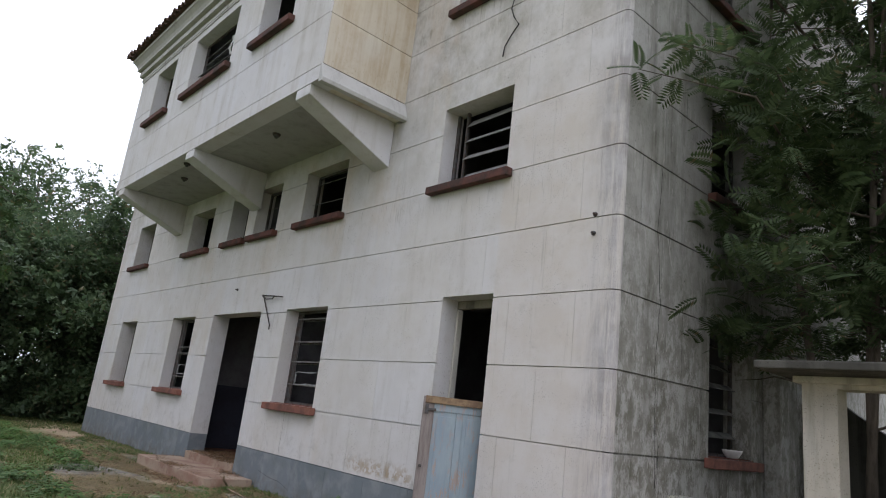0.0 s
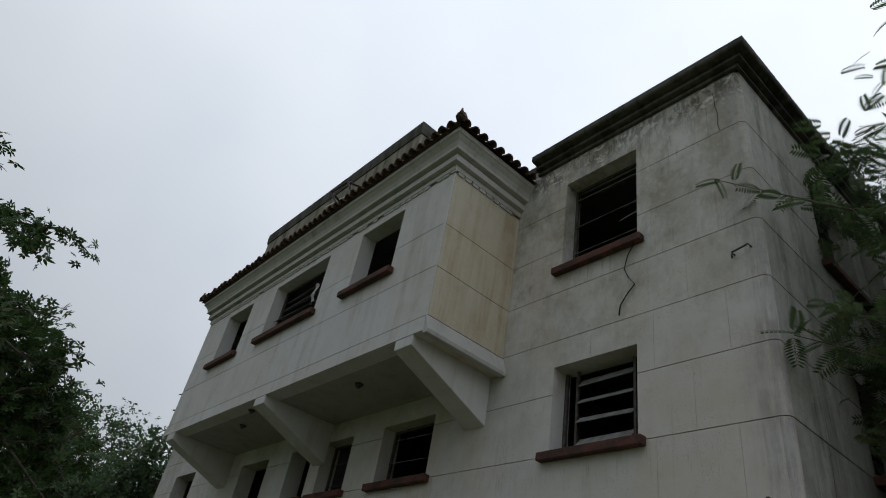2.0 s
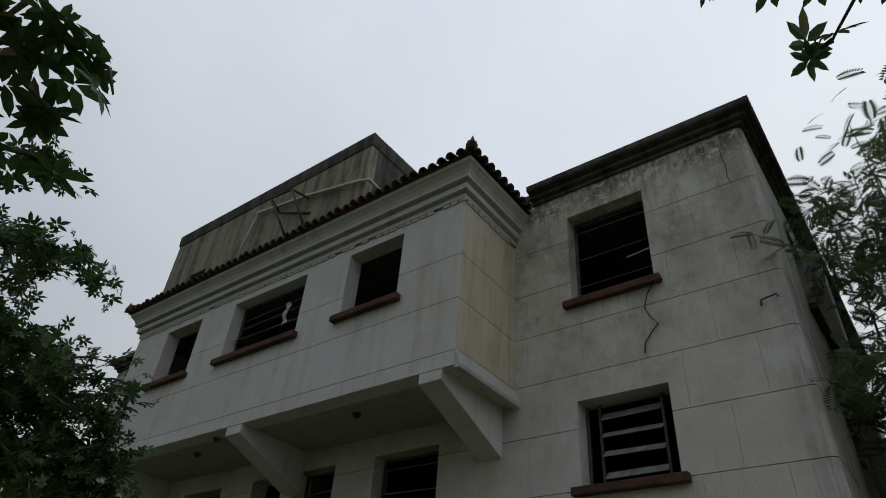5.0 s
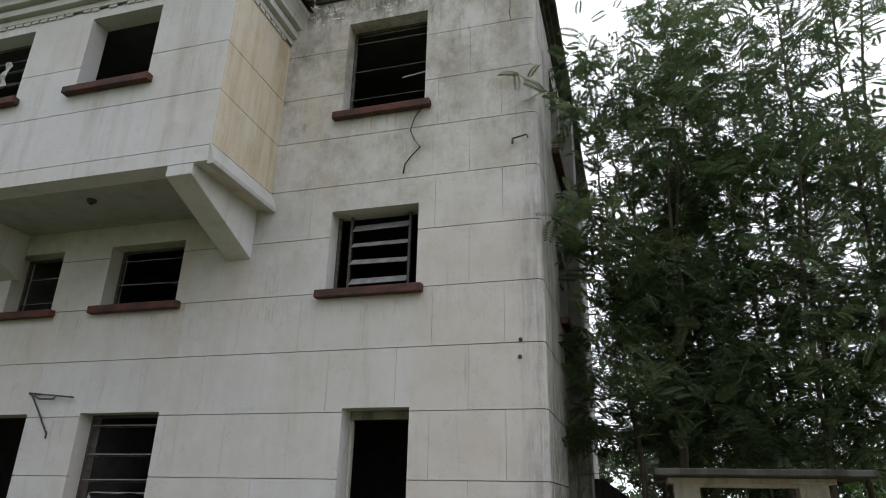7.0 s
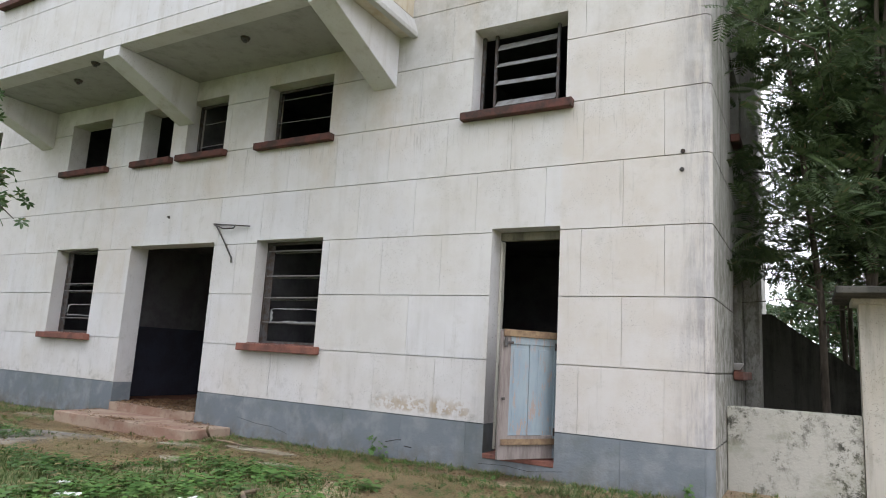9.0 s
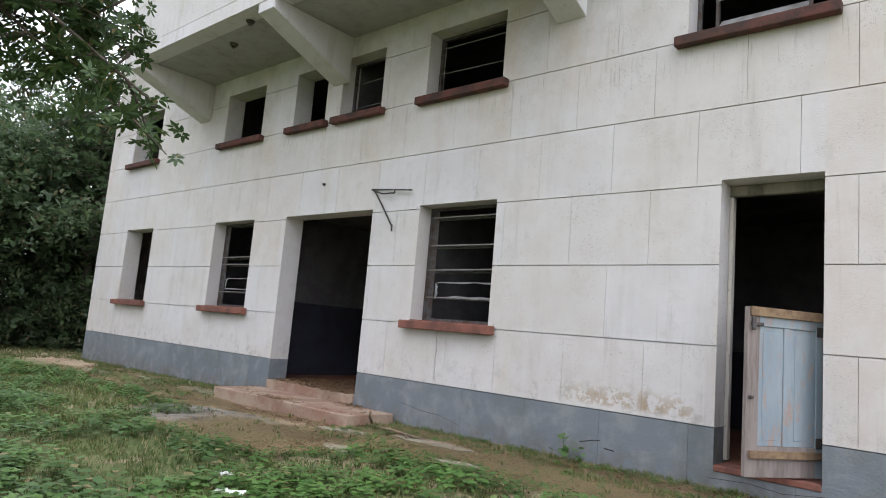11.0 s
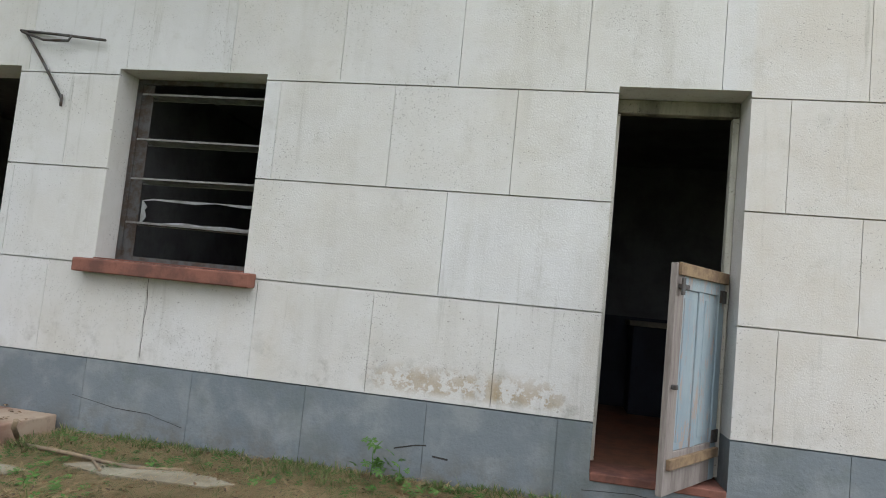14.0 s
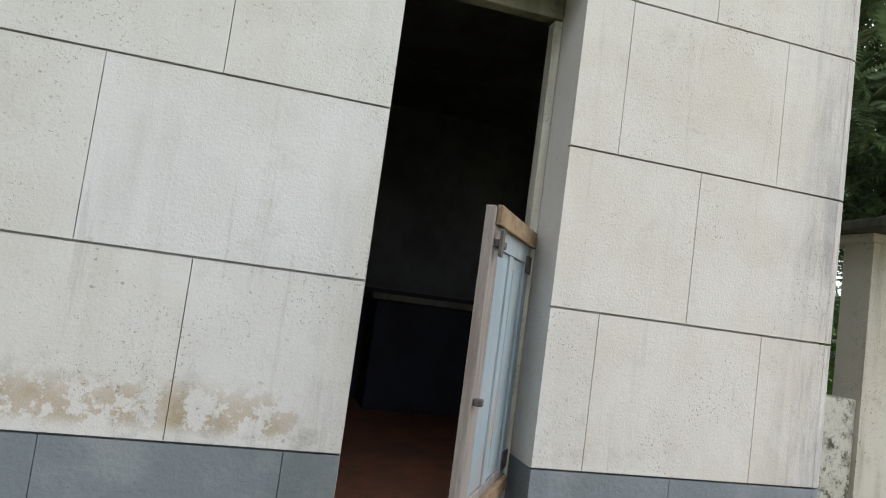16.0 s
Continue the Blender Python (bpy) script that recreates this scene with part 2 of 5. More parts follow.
M_BLUE = flaking_blue()
M_PEELED = simple("peeled_pinkish_wood", (0.27, 0.235, 0.215), (0.18, 0.15, 0.135), 14, 0.8, 0, 0.5, (1, 1, 0.12))
M_RAW = simple("bare_yellow_wood", (0.27, 0.19, 0.11), (0.17, 0.11, 0.07), 10, 0.8, 0, 0.4, (0.15, 1, 1))
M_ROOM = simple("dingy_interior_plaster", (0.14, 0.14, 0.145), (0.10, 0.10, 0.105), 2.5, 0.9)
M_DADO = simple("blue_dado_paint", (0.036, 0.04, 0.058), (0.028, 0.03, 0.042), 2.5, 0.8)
M_ROOMFLOOR = simple("red_cement_floor", (0.20, 0.085, 0.05), (0.13, 0.065, 0.04), 4, 0.7)
M_SLABS = simple("broken_paving", (0.29, 0.265, 0.20), (0.21, 0.18, 0.13), 5, 0.95)
M_PATCH = simple("old_cement_patch", (0.25, 0.235, 0.20), (0.10, 0.09, 0.08), 2.4, 0.95)
M_BARK = simple("grey_brown_bark", (0.12, 0.10, 0.08), (0.06, 0.05, 0.04), 12, 0.95, 0, 0.7, (1, 1, 0.2))
M_STICK = simple("dry_wood", (0.23, 0.17, 0.11), (0.13, 0.10, 0.07), 12, 0.9)
M_LITTER = simple("white_plastic", (0.75, 0.75, 0.73), (0.6, 0.6, 0.58), 8, 0.5)
M_RUBBER = simple("black_rubber", (0.02, 0.02, 0.02), (0.03, 0.03, 0.03), 20, 0.8)
M_CARPAINT = simple("dark_blue_car_paint", (0.035, 0.045, 0.13), (0.04, 0.05, 0.14), 3, 0.25, 0.2, 0.0, None, 0.5)
M_CHROME = simple("grey_wheel_metal", (0.45, 0.45, 0.45), (0.35, 0.35, 0.35), 9, 0.4, 0.8)


def glass(name, tint, rough):
    m = Mat(name, rough, 0, 0.5)
    dust = m.ramp(m.noise(6, 4), 0.35, 0.7, 0.25, 0.75)
    c = m.mix(dust, tint, (0.30, 0.30, 0.28))
    return m.colour(c).bump(m.noise(12, 3), 0.1, 0.004).m


M_GLASS = glass("dusty_louvre_glass", (0.09, 0.10, 0.10), 0.25)
M_EDGE = simple("grey_blade_edge", (0.20, 0.20, 0.19), (0.14, 0.13, 0.12), 9, 0.5)
M_WHITE_SLAT = simple("grey_louvre_blade", (0.29, 0.30, 0.30), (0.18, 0.175, 0.165), 7, 0.45)


def foliage(name, a, b, dry, dry_amount=0.08, thin=0.3):
    m = Mat(name, 0.55, 0, 0.35)
    r = m.island()
    c = m.mix(r, a, b)
    c = m.mix(m.ramp(m.noise(0.7, 3), 0.4, 0.65, 0, 0.6), c, tuple(v * 0.55 for v in a))
    c = m.mix(m.ramp(r, 1 - dry_amount, 1 - dry_amount * 0.8), c, dry)
    m.colour(c)
    tr = m.n.new("ShaderNodeBsdfTranslucent")
    m.l.new(c, tr.inputs["Color"])
    ms = m.n.new("ShaderNodeMixShader")
    ms.inputs[0].default_value = thin
    m.l.new(m.b.outputs[0], ms.inputs[1])
    m.l.new(tr.outputs[0], ms.inputs[2])
    m.l.new(ms.outputs[0], m.n["Material Output"].inputs["Surface"])
    return m.m


M_FEATHER = foliage("feathery_foliage", (0.058, 0.094, 0.04), (0.128, 0.18, 0.078), (0.16, 0.14, 0.07), 0.03, 0.45)
M_BROAD = foliage("broad_foliage", (0.035, 0.075, 0.025), (0.08, 0.13, 0.04), (0.16, 0.13, 0.05), 0.04)
M_FAR = foliage("distant_foliage", (0.06, 0.105, 0.05), (0.115, 0.165, 0.075), (0.13, 0.12, 0.06), 0.05, 0.5)
M_WEED = foliage("weed_foliage", (0.06, 0.15, 0.03), (0.12, 0.22, 0.05), (0.22, 0.19, 0.08), 0.05)
M_GRASS = foliage("grass_blades", (0.08, 0.14, 0.035), (0.16, 0.19, 0.06), (0.28, 0.23, 0.12), 0.2)
M_STRAW = foliage("dry_straw", (0.38, 0.29, 0.16), (0.22, 0.155, 0.085), (0.14, 0.16, 0.06), 0.18)
M_DEAD = foliage("dead_leaves", (0.20, 0.115, 0.055), (0.31, 0.215, 0.115), (0.09, 0.06, 0.04), 0.2, 0.15)


def earth():
    m = Mat("earth_and_turf", 0.97)
    soil = m.mix(m.ramp(m.noise(1.7, 6, 0.65), 0.4, 0.62), (0.32, 0.23, 0.15), (0.40, 0.32, 0.21))
    soil = m.mix(m.ramp(m.noise(26, 4), 0.5, 0.64, 0, 0.75), soil, (0.13, 0.095, 0.06))
    soil = m.mix(m.ramp(m.noise(110, 4, 0.7), 0.55, 0.68, 0, 0.6), soil, (0.46, 0.38, 0.26))
    turf = m.mix(m.ramp(m.noise(9, 5), 0.4, 0.62), (0.075, 0.105, 0.03), (0.12, 0.135, 0.05))
    y = m.axis(1)
    x = m.axis(0)
    wob = m.mul(m.noise(0.8, 5), 2.4)
    band = m.mul(y, wob, "ADD")
    near = m.mul(m.ramp(band, -1.7, -0.5, 1, 0), m.ramp(x, -2.6, 0.2, 1, 0.3))
    back = m.ramp(y, 1.2, 2.5)
    far_left = m.mul(m.ramp(x, -13, -10, 1, 0), m.ramp(y, -1.6, -0.6, 1, 0))
    g = m.mul(m.mul(near, back, "MAXIMUM"), far_left, "MAXIMUM")
    # unseen ground south and east: dark turf added to lessen light bounced upward
    g = m.mul(g, m.ramp(y, -8.5, -7.0, 1, 0), "MAXIMUM")
    g = m.mul(g, m.ramp(x, 5.5, 8.0), "MAXIMUM")
    g = m.mul(g, m.ramp(m.noise(2.6, 5), 0.34, 0.5, 0.35, 1))
    return m.colour(m.mix(g, soil, turf)).bump(m.noise(22, 6, 0.7), 0.9, 0.03).m


M_EARTH = earth()


# ---- mesh helpers ----
def part(name, bm, material, parent=None, label=""):
    me = bpy.data.meshes.new(name)
    bm.normal_update()
    bm.to_mesh(me)
    bm.free()
    for one in material if isinstance(material, (list, tuple)) else (material,):
        me.materials.append(one)
    ob = new(name, me)
    ob.parent = parent
    if label:
        ob["label"] = label
    return ob


def thing(name, label, category, at=(0, 0, 0), group="", kind=""):
    ob = new(name)
    ob.empty_display_size = 0.1
    ob.location = at
    return tagged(ob, label, category, group, kind)


def box(bm, x0, x1, y0, y1, z0, z1, bevel=0.0, m=None):
    vs = [bm.verts.new((x, y, z)) for x in (x0, x1) for y in (y0, y1) for z in (z0, z1)]
    fs = [bm.faces.new([vs[i] for i in q]) for q in ((0, 1, 3, 2), (4, 6, 7, 5), (0, 4, 5, 1), (2, 3, 7, 6), (0, 2, 6, 4), (1, 5, 7, 3))]
    if m is not None:
        for v in vs:
            v.co = m @ v.co
    if bevel:
        es = {e for f in fs for e in f.edges}
        bmesh.ops.bevel(bm, geom=list(es), offset=bevel, segments=2, profile=0.5, affect="EDGES")
    return bm


def tube(bm, pts, radii, n=8, cap=True):
    rings = []
    pts = [Vector(p) for p in pts]
    for i, p in enumerate(pts):
        d = (pts[min(i + 1, len(pts) - 1)] - pts[max(i - 1, 0)]).normalized()
        q = d.to_track_quat("Z", "Y")
        r = radii if isinstance(radii, (int, float)) else radii[i]
        rings.append([bm.verts.new(p + q @ Vector((r * math.cos(a), r * math.sin(a), 0))) for a in (k * math.tau / n for k in range(n))])
    for a, b in zip(rings, rings[1:]):
        for k in range(n):
            bm.faces.new((a[k], a[(k + 1) % n], b[(k + 1) % n], b[k])).smooth = True
    if cap:
        bm.faces.new(rings[0][::-1])
        bm.faces.new(rings[-1])
    return bm


def sweep(bm, profile, path, closed=True):
    """Sweeps a profile of (out, up) along plan points; each plan point has its outward mitre (dx, dy)."""
    rings = [[bm.verts.new((x + o * dx, y + o * dy, z)) for o, z in profile] for x, y, dx, dy in path]
    n = len(profile)
    for a, b in zip(rings, rings[1:]):
        for k in range(n if closed else n - 1):
            bm.faces.new((a[k], b[k], b[(k + 1) % n], a[(k + 1) % n]))
    if closed:
        bm.faces.new(rings[0])
        bm.faces.new(rings[-1][::-1])
    return bm


def cells(us, vs, holes):
    us, vs = sorted(set(us)), sorted(set(vs))
    solid = {}
    for i in range(len(us) - 1):
        for j in range(len(vs) - 1):
            u, v = (us[i] + us[i + 1]) / 2, (vs[j] + vs[j + 1]) / 2
            solid[i, j] = not any(h[0] < u < h[1] and h[2] < v < h[3] for h in holes)
    return us, vs, solid


def slab(bm, u0, u1, v0, v1, holes, near, far, place, low_mark=None):
    """A slab with holes through it: u and v run along it, near and far are its two faces, place(u, v, d) gives the point."""
    hs = [h for h in holes if h[0] < u1 and h[1] > u0 and h[2] < v1 and h[3] > v0]
    cut_u = [u0, u1] + [min(max(k, u0), u1) for h in hs for k in h[:2]]
    cut_v = [v0, v1] + [min(max(k, v0), v1) for h in hs for k in h[2:]]
    if low_mark is not None and v0 < low_mark < v1:
        cut_v.append(low_mark)
    us, vs, solid = cells(cut_u, cut_v, hs)
    made = {}

    def vert(i, j, d):
        key = (i, j, d)
        if key not in made:
            made[key] = bm.verts.new(place(us[i], vs[j], d))
        return made[key]

    for (i, j), full in solid.items():
        if not full:
            continue
        mark = 1 if low_mark is not None and vs[j + 1] <= low_mark + 1e-6 else 0
        quads = [((i, j, near), (i + 1, j, near), (i + 1, j + 1, near), (i, j + 1, near)), ((i, j, far), (i, j + 1, far), (i + 1, j + 1, far), (i + 1, j, far))]
        for (di, dj), (a, b) in (((-1, 0), ((i, j), (i, j + 1))), ((1, 0), ((i + 1, j + 1), (i + 1, j))), ((0, -1), ((i + 1, j), (i, j))), ((0, 1), ((i, j + 1), (i + 1, j + 1)))):
            if not solid.get((i + di, j + dj), False):
                quads.append(((*a, near), (*b, near), (*b, far), (*a, far)))
        for q in quads:
            bm.faces.new([vert(*k) for k in q]).material_index = mark
    return bm


# ---- the plan ----
Z_JOINT = (-0.6, 0.445, 1.21, 2.0, 2.80, 3.60, 4.40, 5.23, 6.04, 6.86, 7.66, 8.5, 9.52)
STEP = 0.943
X_LEFT, X_RIGHT, Y_BACK = -15.75, 1.70, 10.0
CENTRE = -7.0
G_HEAD, F_HEAD, T_HEAD = 2.85, 5.63, 8.99
BAY_L, BAY_R, BAY_Y = -11.7, -2.315, -1.56
BAY_Z0, BAY_Z1 = 5.76, 8.8
# openings of the front: x0, x1, z0, z1
WINDOWS = {
    "ground_a": (-14.22, -12.95, 1.25, G_HEAD), "ground_b": (-10.37, -9.04, 1.25, G_HEAD), "ground_c": (-4.97, -3.64, 1.25, G_HEAD),
    "first_a": (-14.50, -13.20, 4.43, F_HEAD), "first_b": (-10.45, -9.17, 4.43, 5.42), "first_c": (-8.20, -7.33, 4.43, 5.42),
    "first_d": (-6.95, -5.98, 4.43, 5.42), "first_e": (-5.05, -3.70, 4.43, 5.42), "first_f": (-1.29, 0.024, 4.43, F_HEAD),
    "top_a": (-14.05, -12.73, 7.27, T_HEAD), "top_e": (-1.28, 0.05, 7.27, T_HEAD),
}
DOOR = (-0.90, 0.0, 0.10, G_HEAD)
ENTRANCE = (-8.08, -5.93, 0.10, G_HEAD)
BAY_WINDOWS = {"bay_a": (-10.44, -9.18, 7.27, 8.56), "bay_b": (-8.06, -5.93, 7.27, 8.56), "bay_c": (-4.82, -3.56, 7.27, 8.56)}
FRONT_HOLES = [*WINDOWS.values(), DOOR, ENTRANCE]
SIDE_HOLES = [(2.0, 3.15, 1.25, G_HEAD), (2.0, 3.15, 4.43, F_HEAD), (1.85, 3.1, 7.27, 8.9)]
THICK = 0.36


def gz(x, y):
    """Height of the ground."""
    base = -0.115 + 0.0095 * max(min(x, 2.0), -17.0)
    return base + 0.05 * (noise.noise(Vector((x * 0.35, y * 0.35, 0))) if y < -0.4 or x > 2 else 0)


# ---- ground ----
def axis_points(lo, hi, step):
    inner = list(np.arange(lo, hi + 1e-6, step))
    out = [4, 10, 20, 40, 90, 200, 500, 1200]
    return [lo - d for d in out[::-1]] + inner + [hi + d for d in out]


bm = bmesh.new()
gx, gy = axis_points(-24, 12, 0.5), axis_points(-14, 20, 0.5)
grid = [[bm.verts.new((x, y, gz(x, y))) for y in gy] for x in gx]
for i in range(len(gx) - 1):
    for j in range(len(gy) - 1):
        bm.faces.new((grid[i][j], grid[i + 1][j], grid[i + 1][j + 1], grid[i][j + 1])).smooth = True
tagged(part("ground", bm, M_EARTH), "bare brown earth with patches of turf and weeds", "ground", kind="structure")

# ---- building shell ----
at_front = lambda u, v, d: (u, d, v)
at_side = lambda u, v, d: (X_RIGHT - d, u, v)
bm = slab(bmesh.new(), X_LEFT + 0.01, X_RIGHT - 0.1, -0.6, 9.72, FRONT_HOLES, 0.03, THICK, at_front, 0.445)
wall_south = tagged(part("wall_south", bm, (M_WALL, M_PLINTH)), "off-white rendered front wall scored into large blocks", "wall", kind="structure")
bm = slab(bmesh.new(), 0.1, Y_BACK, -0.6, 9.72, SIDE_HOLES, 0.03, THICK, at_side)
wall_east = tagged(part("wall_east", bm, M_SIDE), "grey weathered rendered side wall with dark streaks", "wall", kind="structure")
bm = bmesh.new()
box(bm, X_LEFT, X_LEFT + THICK, 0.37, Y_BACK, -0.6, 9.72)
tagged(part("wall_west", bm, M_SIDE), "weathered rendered end wall", "wall", kind="structure")
bm = bmesh.new()
box(bm, X_LEFT + 0.37, X_RIGHT - 0.37, Y_BACK - 0.3, Y_BACK, -0.6, 9.72)
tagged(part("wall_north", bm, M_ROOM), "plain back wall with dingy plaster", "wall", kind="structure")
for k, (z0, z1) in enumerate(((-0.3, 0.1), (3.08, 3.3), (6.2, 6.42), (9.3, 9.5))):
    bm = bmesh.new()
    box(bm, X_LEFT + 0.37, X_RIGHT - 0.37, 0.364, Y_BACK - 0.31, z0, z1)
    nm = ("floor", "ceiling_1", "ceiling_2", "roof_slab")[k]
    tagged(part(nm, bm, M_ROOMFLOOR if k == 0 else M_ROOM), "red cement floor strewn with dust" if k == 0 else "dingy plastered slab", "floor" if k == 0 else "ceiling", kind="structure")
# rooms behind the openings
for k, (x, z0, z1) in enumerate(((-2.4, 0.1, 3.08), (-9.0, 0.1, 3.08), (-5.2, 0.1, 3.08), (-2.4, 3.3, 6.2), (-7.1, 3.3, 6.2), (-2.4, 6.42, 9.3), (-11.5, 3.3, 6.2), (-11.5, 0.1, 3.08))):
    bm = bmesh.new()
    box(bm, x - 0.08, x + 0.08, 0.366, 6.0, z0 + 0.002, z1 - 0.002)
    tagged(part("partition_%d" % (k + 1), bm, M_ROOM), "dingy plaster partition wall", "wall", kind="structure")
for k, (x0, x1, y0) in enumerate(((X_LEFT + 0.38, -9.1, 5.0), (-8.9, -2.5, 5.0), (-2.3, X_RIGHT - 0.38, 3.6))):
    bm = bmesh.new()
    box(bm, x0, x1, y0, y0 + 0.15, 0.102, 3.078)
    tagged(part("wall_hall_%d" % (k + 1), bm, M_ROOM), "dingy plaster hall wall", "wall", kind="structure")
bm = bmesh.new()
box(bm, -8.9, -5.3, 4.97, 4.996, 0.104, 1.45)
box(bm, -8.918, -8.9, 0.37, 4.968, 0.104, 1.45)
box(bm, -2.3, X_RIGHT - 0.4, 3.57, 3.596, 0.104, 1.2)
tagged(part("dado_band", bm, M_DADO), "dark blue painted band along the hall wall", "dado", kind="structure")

# ---- bay ----
bay = thing("bay_window", "white rendered oriel bay on sloping brackets", "bay", kind="structure")
bm = slab(bmesh.new(), BAY_L, BAY_R - 0.032, BAY_Z0, BAY_Z1, list(BAY_WINDOWS.values()), BAY_Y + 0.03, BAY_Y + 0.3, at_front)
bay_front = part("bay_front", bm, M_BAY, bay)
for nm, x0, x1 in (("bay_side", BAY_R - 0.25, BAY_R - 0.03), ("bay_side", BAY_L, BAY_L + 0.25)):
    bm = bmesh.new()
    box(bm, x0, x1, BAY_Y + 0.302, -0.002, BAY_Z0, BAY_Z1)
    side = part(nm, bm, M_OCHRE, bay, "side wall stained ochre by rain")
    if x1 > CENTRE:
        bay_side = side
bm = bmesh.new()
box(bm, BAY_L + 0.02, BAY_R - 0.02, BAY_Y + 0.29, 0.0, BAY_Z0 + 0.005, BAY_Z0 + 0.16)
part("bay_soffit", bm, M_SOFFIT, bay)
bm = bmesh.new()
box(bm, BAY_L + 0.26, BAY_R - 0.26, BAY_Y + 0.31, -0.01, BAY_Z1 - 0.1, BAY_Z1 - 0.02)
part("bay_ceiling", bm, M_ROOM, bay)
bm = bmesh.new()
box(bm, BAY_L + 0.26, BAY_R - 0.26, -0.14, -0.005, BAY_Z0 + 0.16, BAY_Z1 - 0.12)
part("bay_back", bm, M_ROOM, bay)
# a low ledge round the foot of each bay side
for sx, x in ((1, BAY_R), (-1, BAY_L)):
    bm = bmesh.new()
    prof = [(0.0, BAY_Z0 - 0.05), (0.10, BAY_Z0 - 0.05), (0.11, BAY_Z0 + 0.01), (0.10, BAY_Z0 + 0.03), (0.02, BAY_Z0 + 0.25), (0.002, BAY_Z0 + 0.26)]
    ends = [[bm.verts.new((x + sx * o, y, z)) for o, z in prof] for y in (BAY_Y - 0.004, -0.003)]
    bm.faces.new(ends[0])
    bm.faces.new(ends[1][::-1])
    for k in range(6):
        bm.faces.new((ends[0][k], ends[1][k], ends[1][(k + 1) % 6], ends[0][(k + 1) % 6]))
    bmesh.ops.recalc_face_normals(bm, faces=bm.faces[:])
    bmesh.ops.bevel(bm, geom=bm.edges[:], offset=0.006, segments=1, affect="EDGES")
    part("ledge", bm, M_MOULD, bay)
# brackets
for c in (-2.72, -6.98, -11.26):
    bm = bmesh.new()
    prof = [(BAY_Y + 0.004, BAY_Z0 + 0.003), (BAY_Y + 0.004, BAY_Z0 - 0.16), (BAY_Y + 0.03, BAY_Z0 - 0.165), (-0.003, 5.0), (-0.003, BAY_Z0 + 0.003)]
    left = [bm.verts.new((c - 0.2, y, z)) for y, z in prof]
    right = [bm.verts.new((c + 0.2, y, z)) for y, z in prof]
    bm.faces.new(left)
    bm.faces.new(right[::-1])
    for k in range(5):
        bm.faces.new((left[k], right[k], right[(k + 1) % 5], left[(k + 1) % 5]))
    bmesh.ops.recalc_face_normals(bm, faces=bm.faces[:])
    bmesh.ops.bevel(bm, geom=bm.edges[:], offset=0.008, segments=1, affect="EDGES")
    part("bracket", bm, M_BAY, bay)
# cornice of the bay
CORN = [(0.0, 8.76), (0.03, 8.76), (0.03, 8.84), (0.012, 8.85), (0.012, 8.875), (0.10, 8.885), (0.10, 9.0), (0.065, 9.01), (0.065, 9.04), (0.17, 9.055), (0.17, 9.12), (0.20, 9.19), (0.26, 9.26), (0.29, 9.28), (0.29, 9.36), (0.0, 9.36)]
bay_path = [(BAY_R, -0.004, 1, 0), (BAY_R, BAY_Y, 1, -1), (BAY_L, BAY_Y, -1, -1), (BAY_L, -0.004, -1, 0)]
bm = sweep(bmesh.new(), CORN, bay_path)
bmesh.ops.recalc_face_normals(bm, faces=bm.faces[:])
part("cornice", bm, M_MOULD, bay)
# row of small dentils under the cornice
rng = random.Random(4)
bm = bmesh.new()
x = BAY_L + 0.05
while x < BAY_R - 0.05:
    if rng.random() < 0.93:
        box(bm, x, x + 0.13, BAY_Y - 0.022, BAY_Y + 0.01, 8.70 + rng.random() * 0.015, 8.759)
    x += 0.165
y = BAY_Y + 0.06
while y < -0.2:
    box(bm, BAY_R - 0.01, BAY_R + 0.022, y, y + 0.13, 8.70, 8.759)
    y += 0.165
dent = part("dentil_row", bm, M_MOULD, bay)
dent["kind"] = "stuff"

# ---- tiled roof of the bay ----
roof = thing("tiled_roof", "dark weathered barrel-tile roof over the bay", "roof", kind="structure")
EAVE_Y, EAVE_Z = BAY_Y - 0.36, 9.40
EAVE_R, EAVE_L = BAY_R + 0.36, BAY_L - 0.36
bm = bmesh.new()
ridge_y, ridge_z = 0.0, 10.05
pts = [(EAVE_L, EAVE_Y, EAVE_Z - 0.03), (EAVE_R, EAVE_Y, EAVE_Z - 0.03), (EAVE_R, -0.004, EAVE_Z - 0.03), (EAVE_R - 1.5, -0.004, ridge_z - 0.04), (EAVE_L + 1.5, -0.004, ridge_z - 0.04), (EAVE_L, -0.004, EAVE_Z - 0.03)]
v = [bm.verts.new(p) for p in pts]
for f in ((0, 1, 3, 4), (1, 2, 3), (0, 4, 5), (0, 5, 4, 3, 2, 1)):
    bm.faces.new([v[k] for k in f])
part("roof_deck", bm, M_TILE, roof)


def barrel(length, r=0.085, rise=1.0):
    """One barrel tile along +y, lying at the origin, tapering."""
    b = bmesh.new()
    n = 6
    rows = []
    for yy, rr in ((0, r), (length, r * 0.82)):
        for th in (rr, rr - 0.016):
            rows.append([b.verts.new((th * math.cos(a), yy, th * math.sin(a) * rise)) for a in (math.pi * k / n for k in range(n + 1))])
    for k in range(n):
        b.faces.new((rows[0][k], rows[0][k + 1], rows[2][k + 1], rows[2][k])).smooth = True
        b.faces.new((rows[1][k + 1], rows[1][k], rows[3][k], rows[3][k + 1])).smooth = True
        b.faces.new((rows[0][k + 1], rows[0][k], rows[1][k], rows[1][k + 1]))
    me = bpy.data.meshes.new("roof_tile")
    b.to_mesh(me)
    b.free()
    me.materials.append(M_TILE)
    return me


tile_mesh = barrel(0.42)
slope = math.degrees(math.atan2(ridge_z - EAVE_Z, -EAVE_Y))


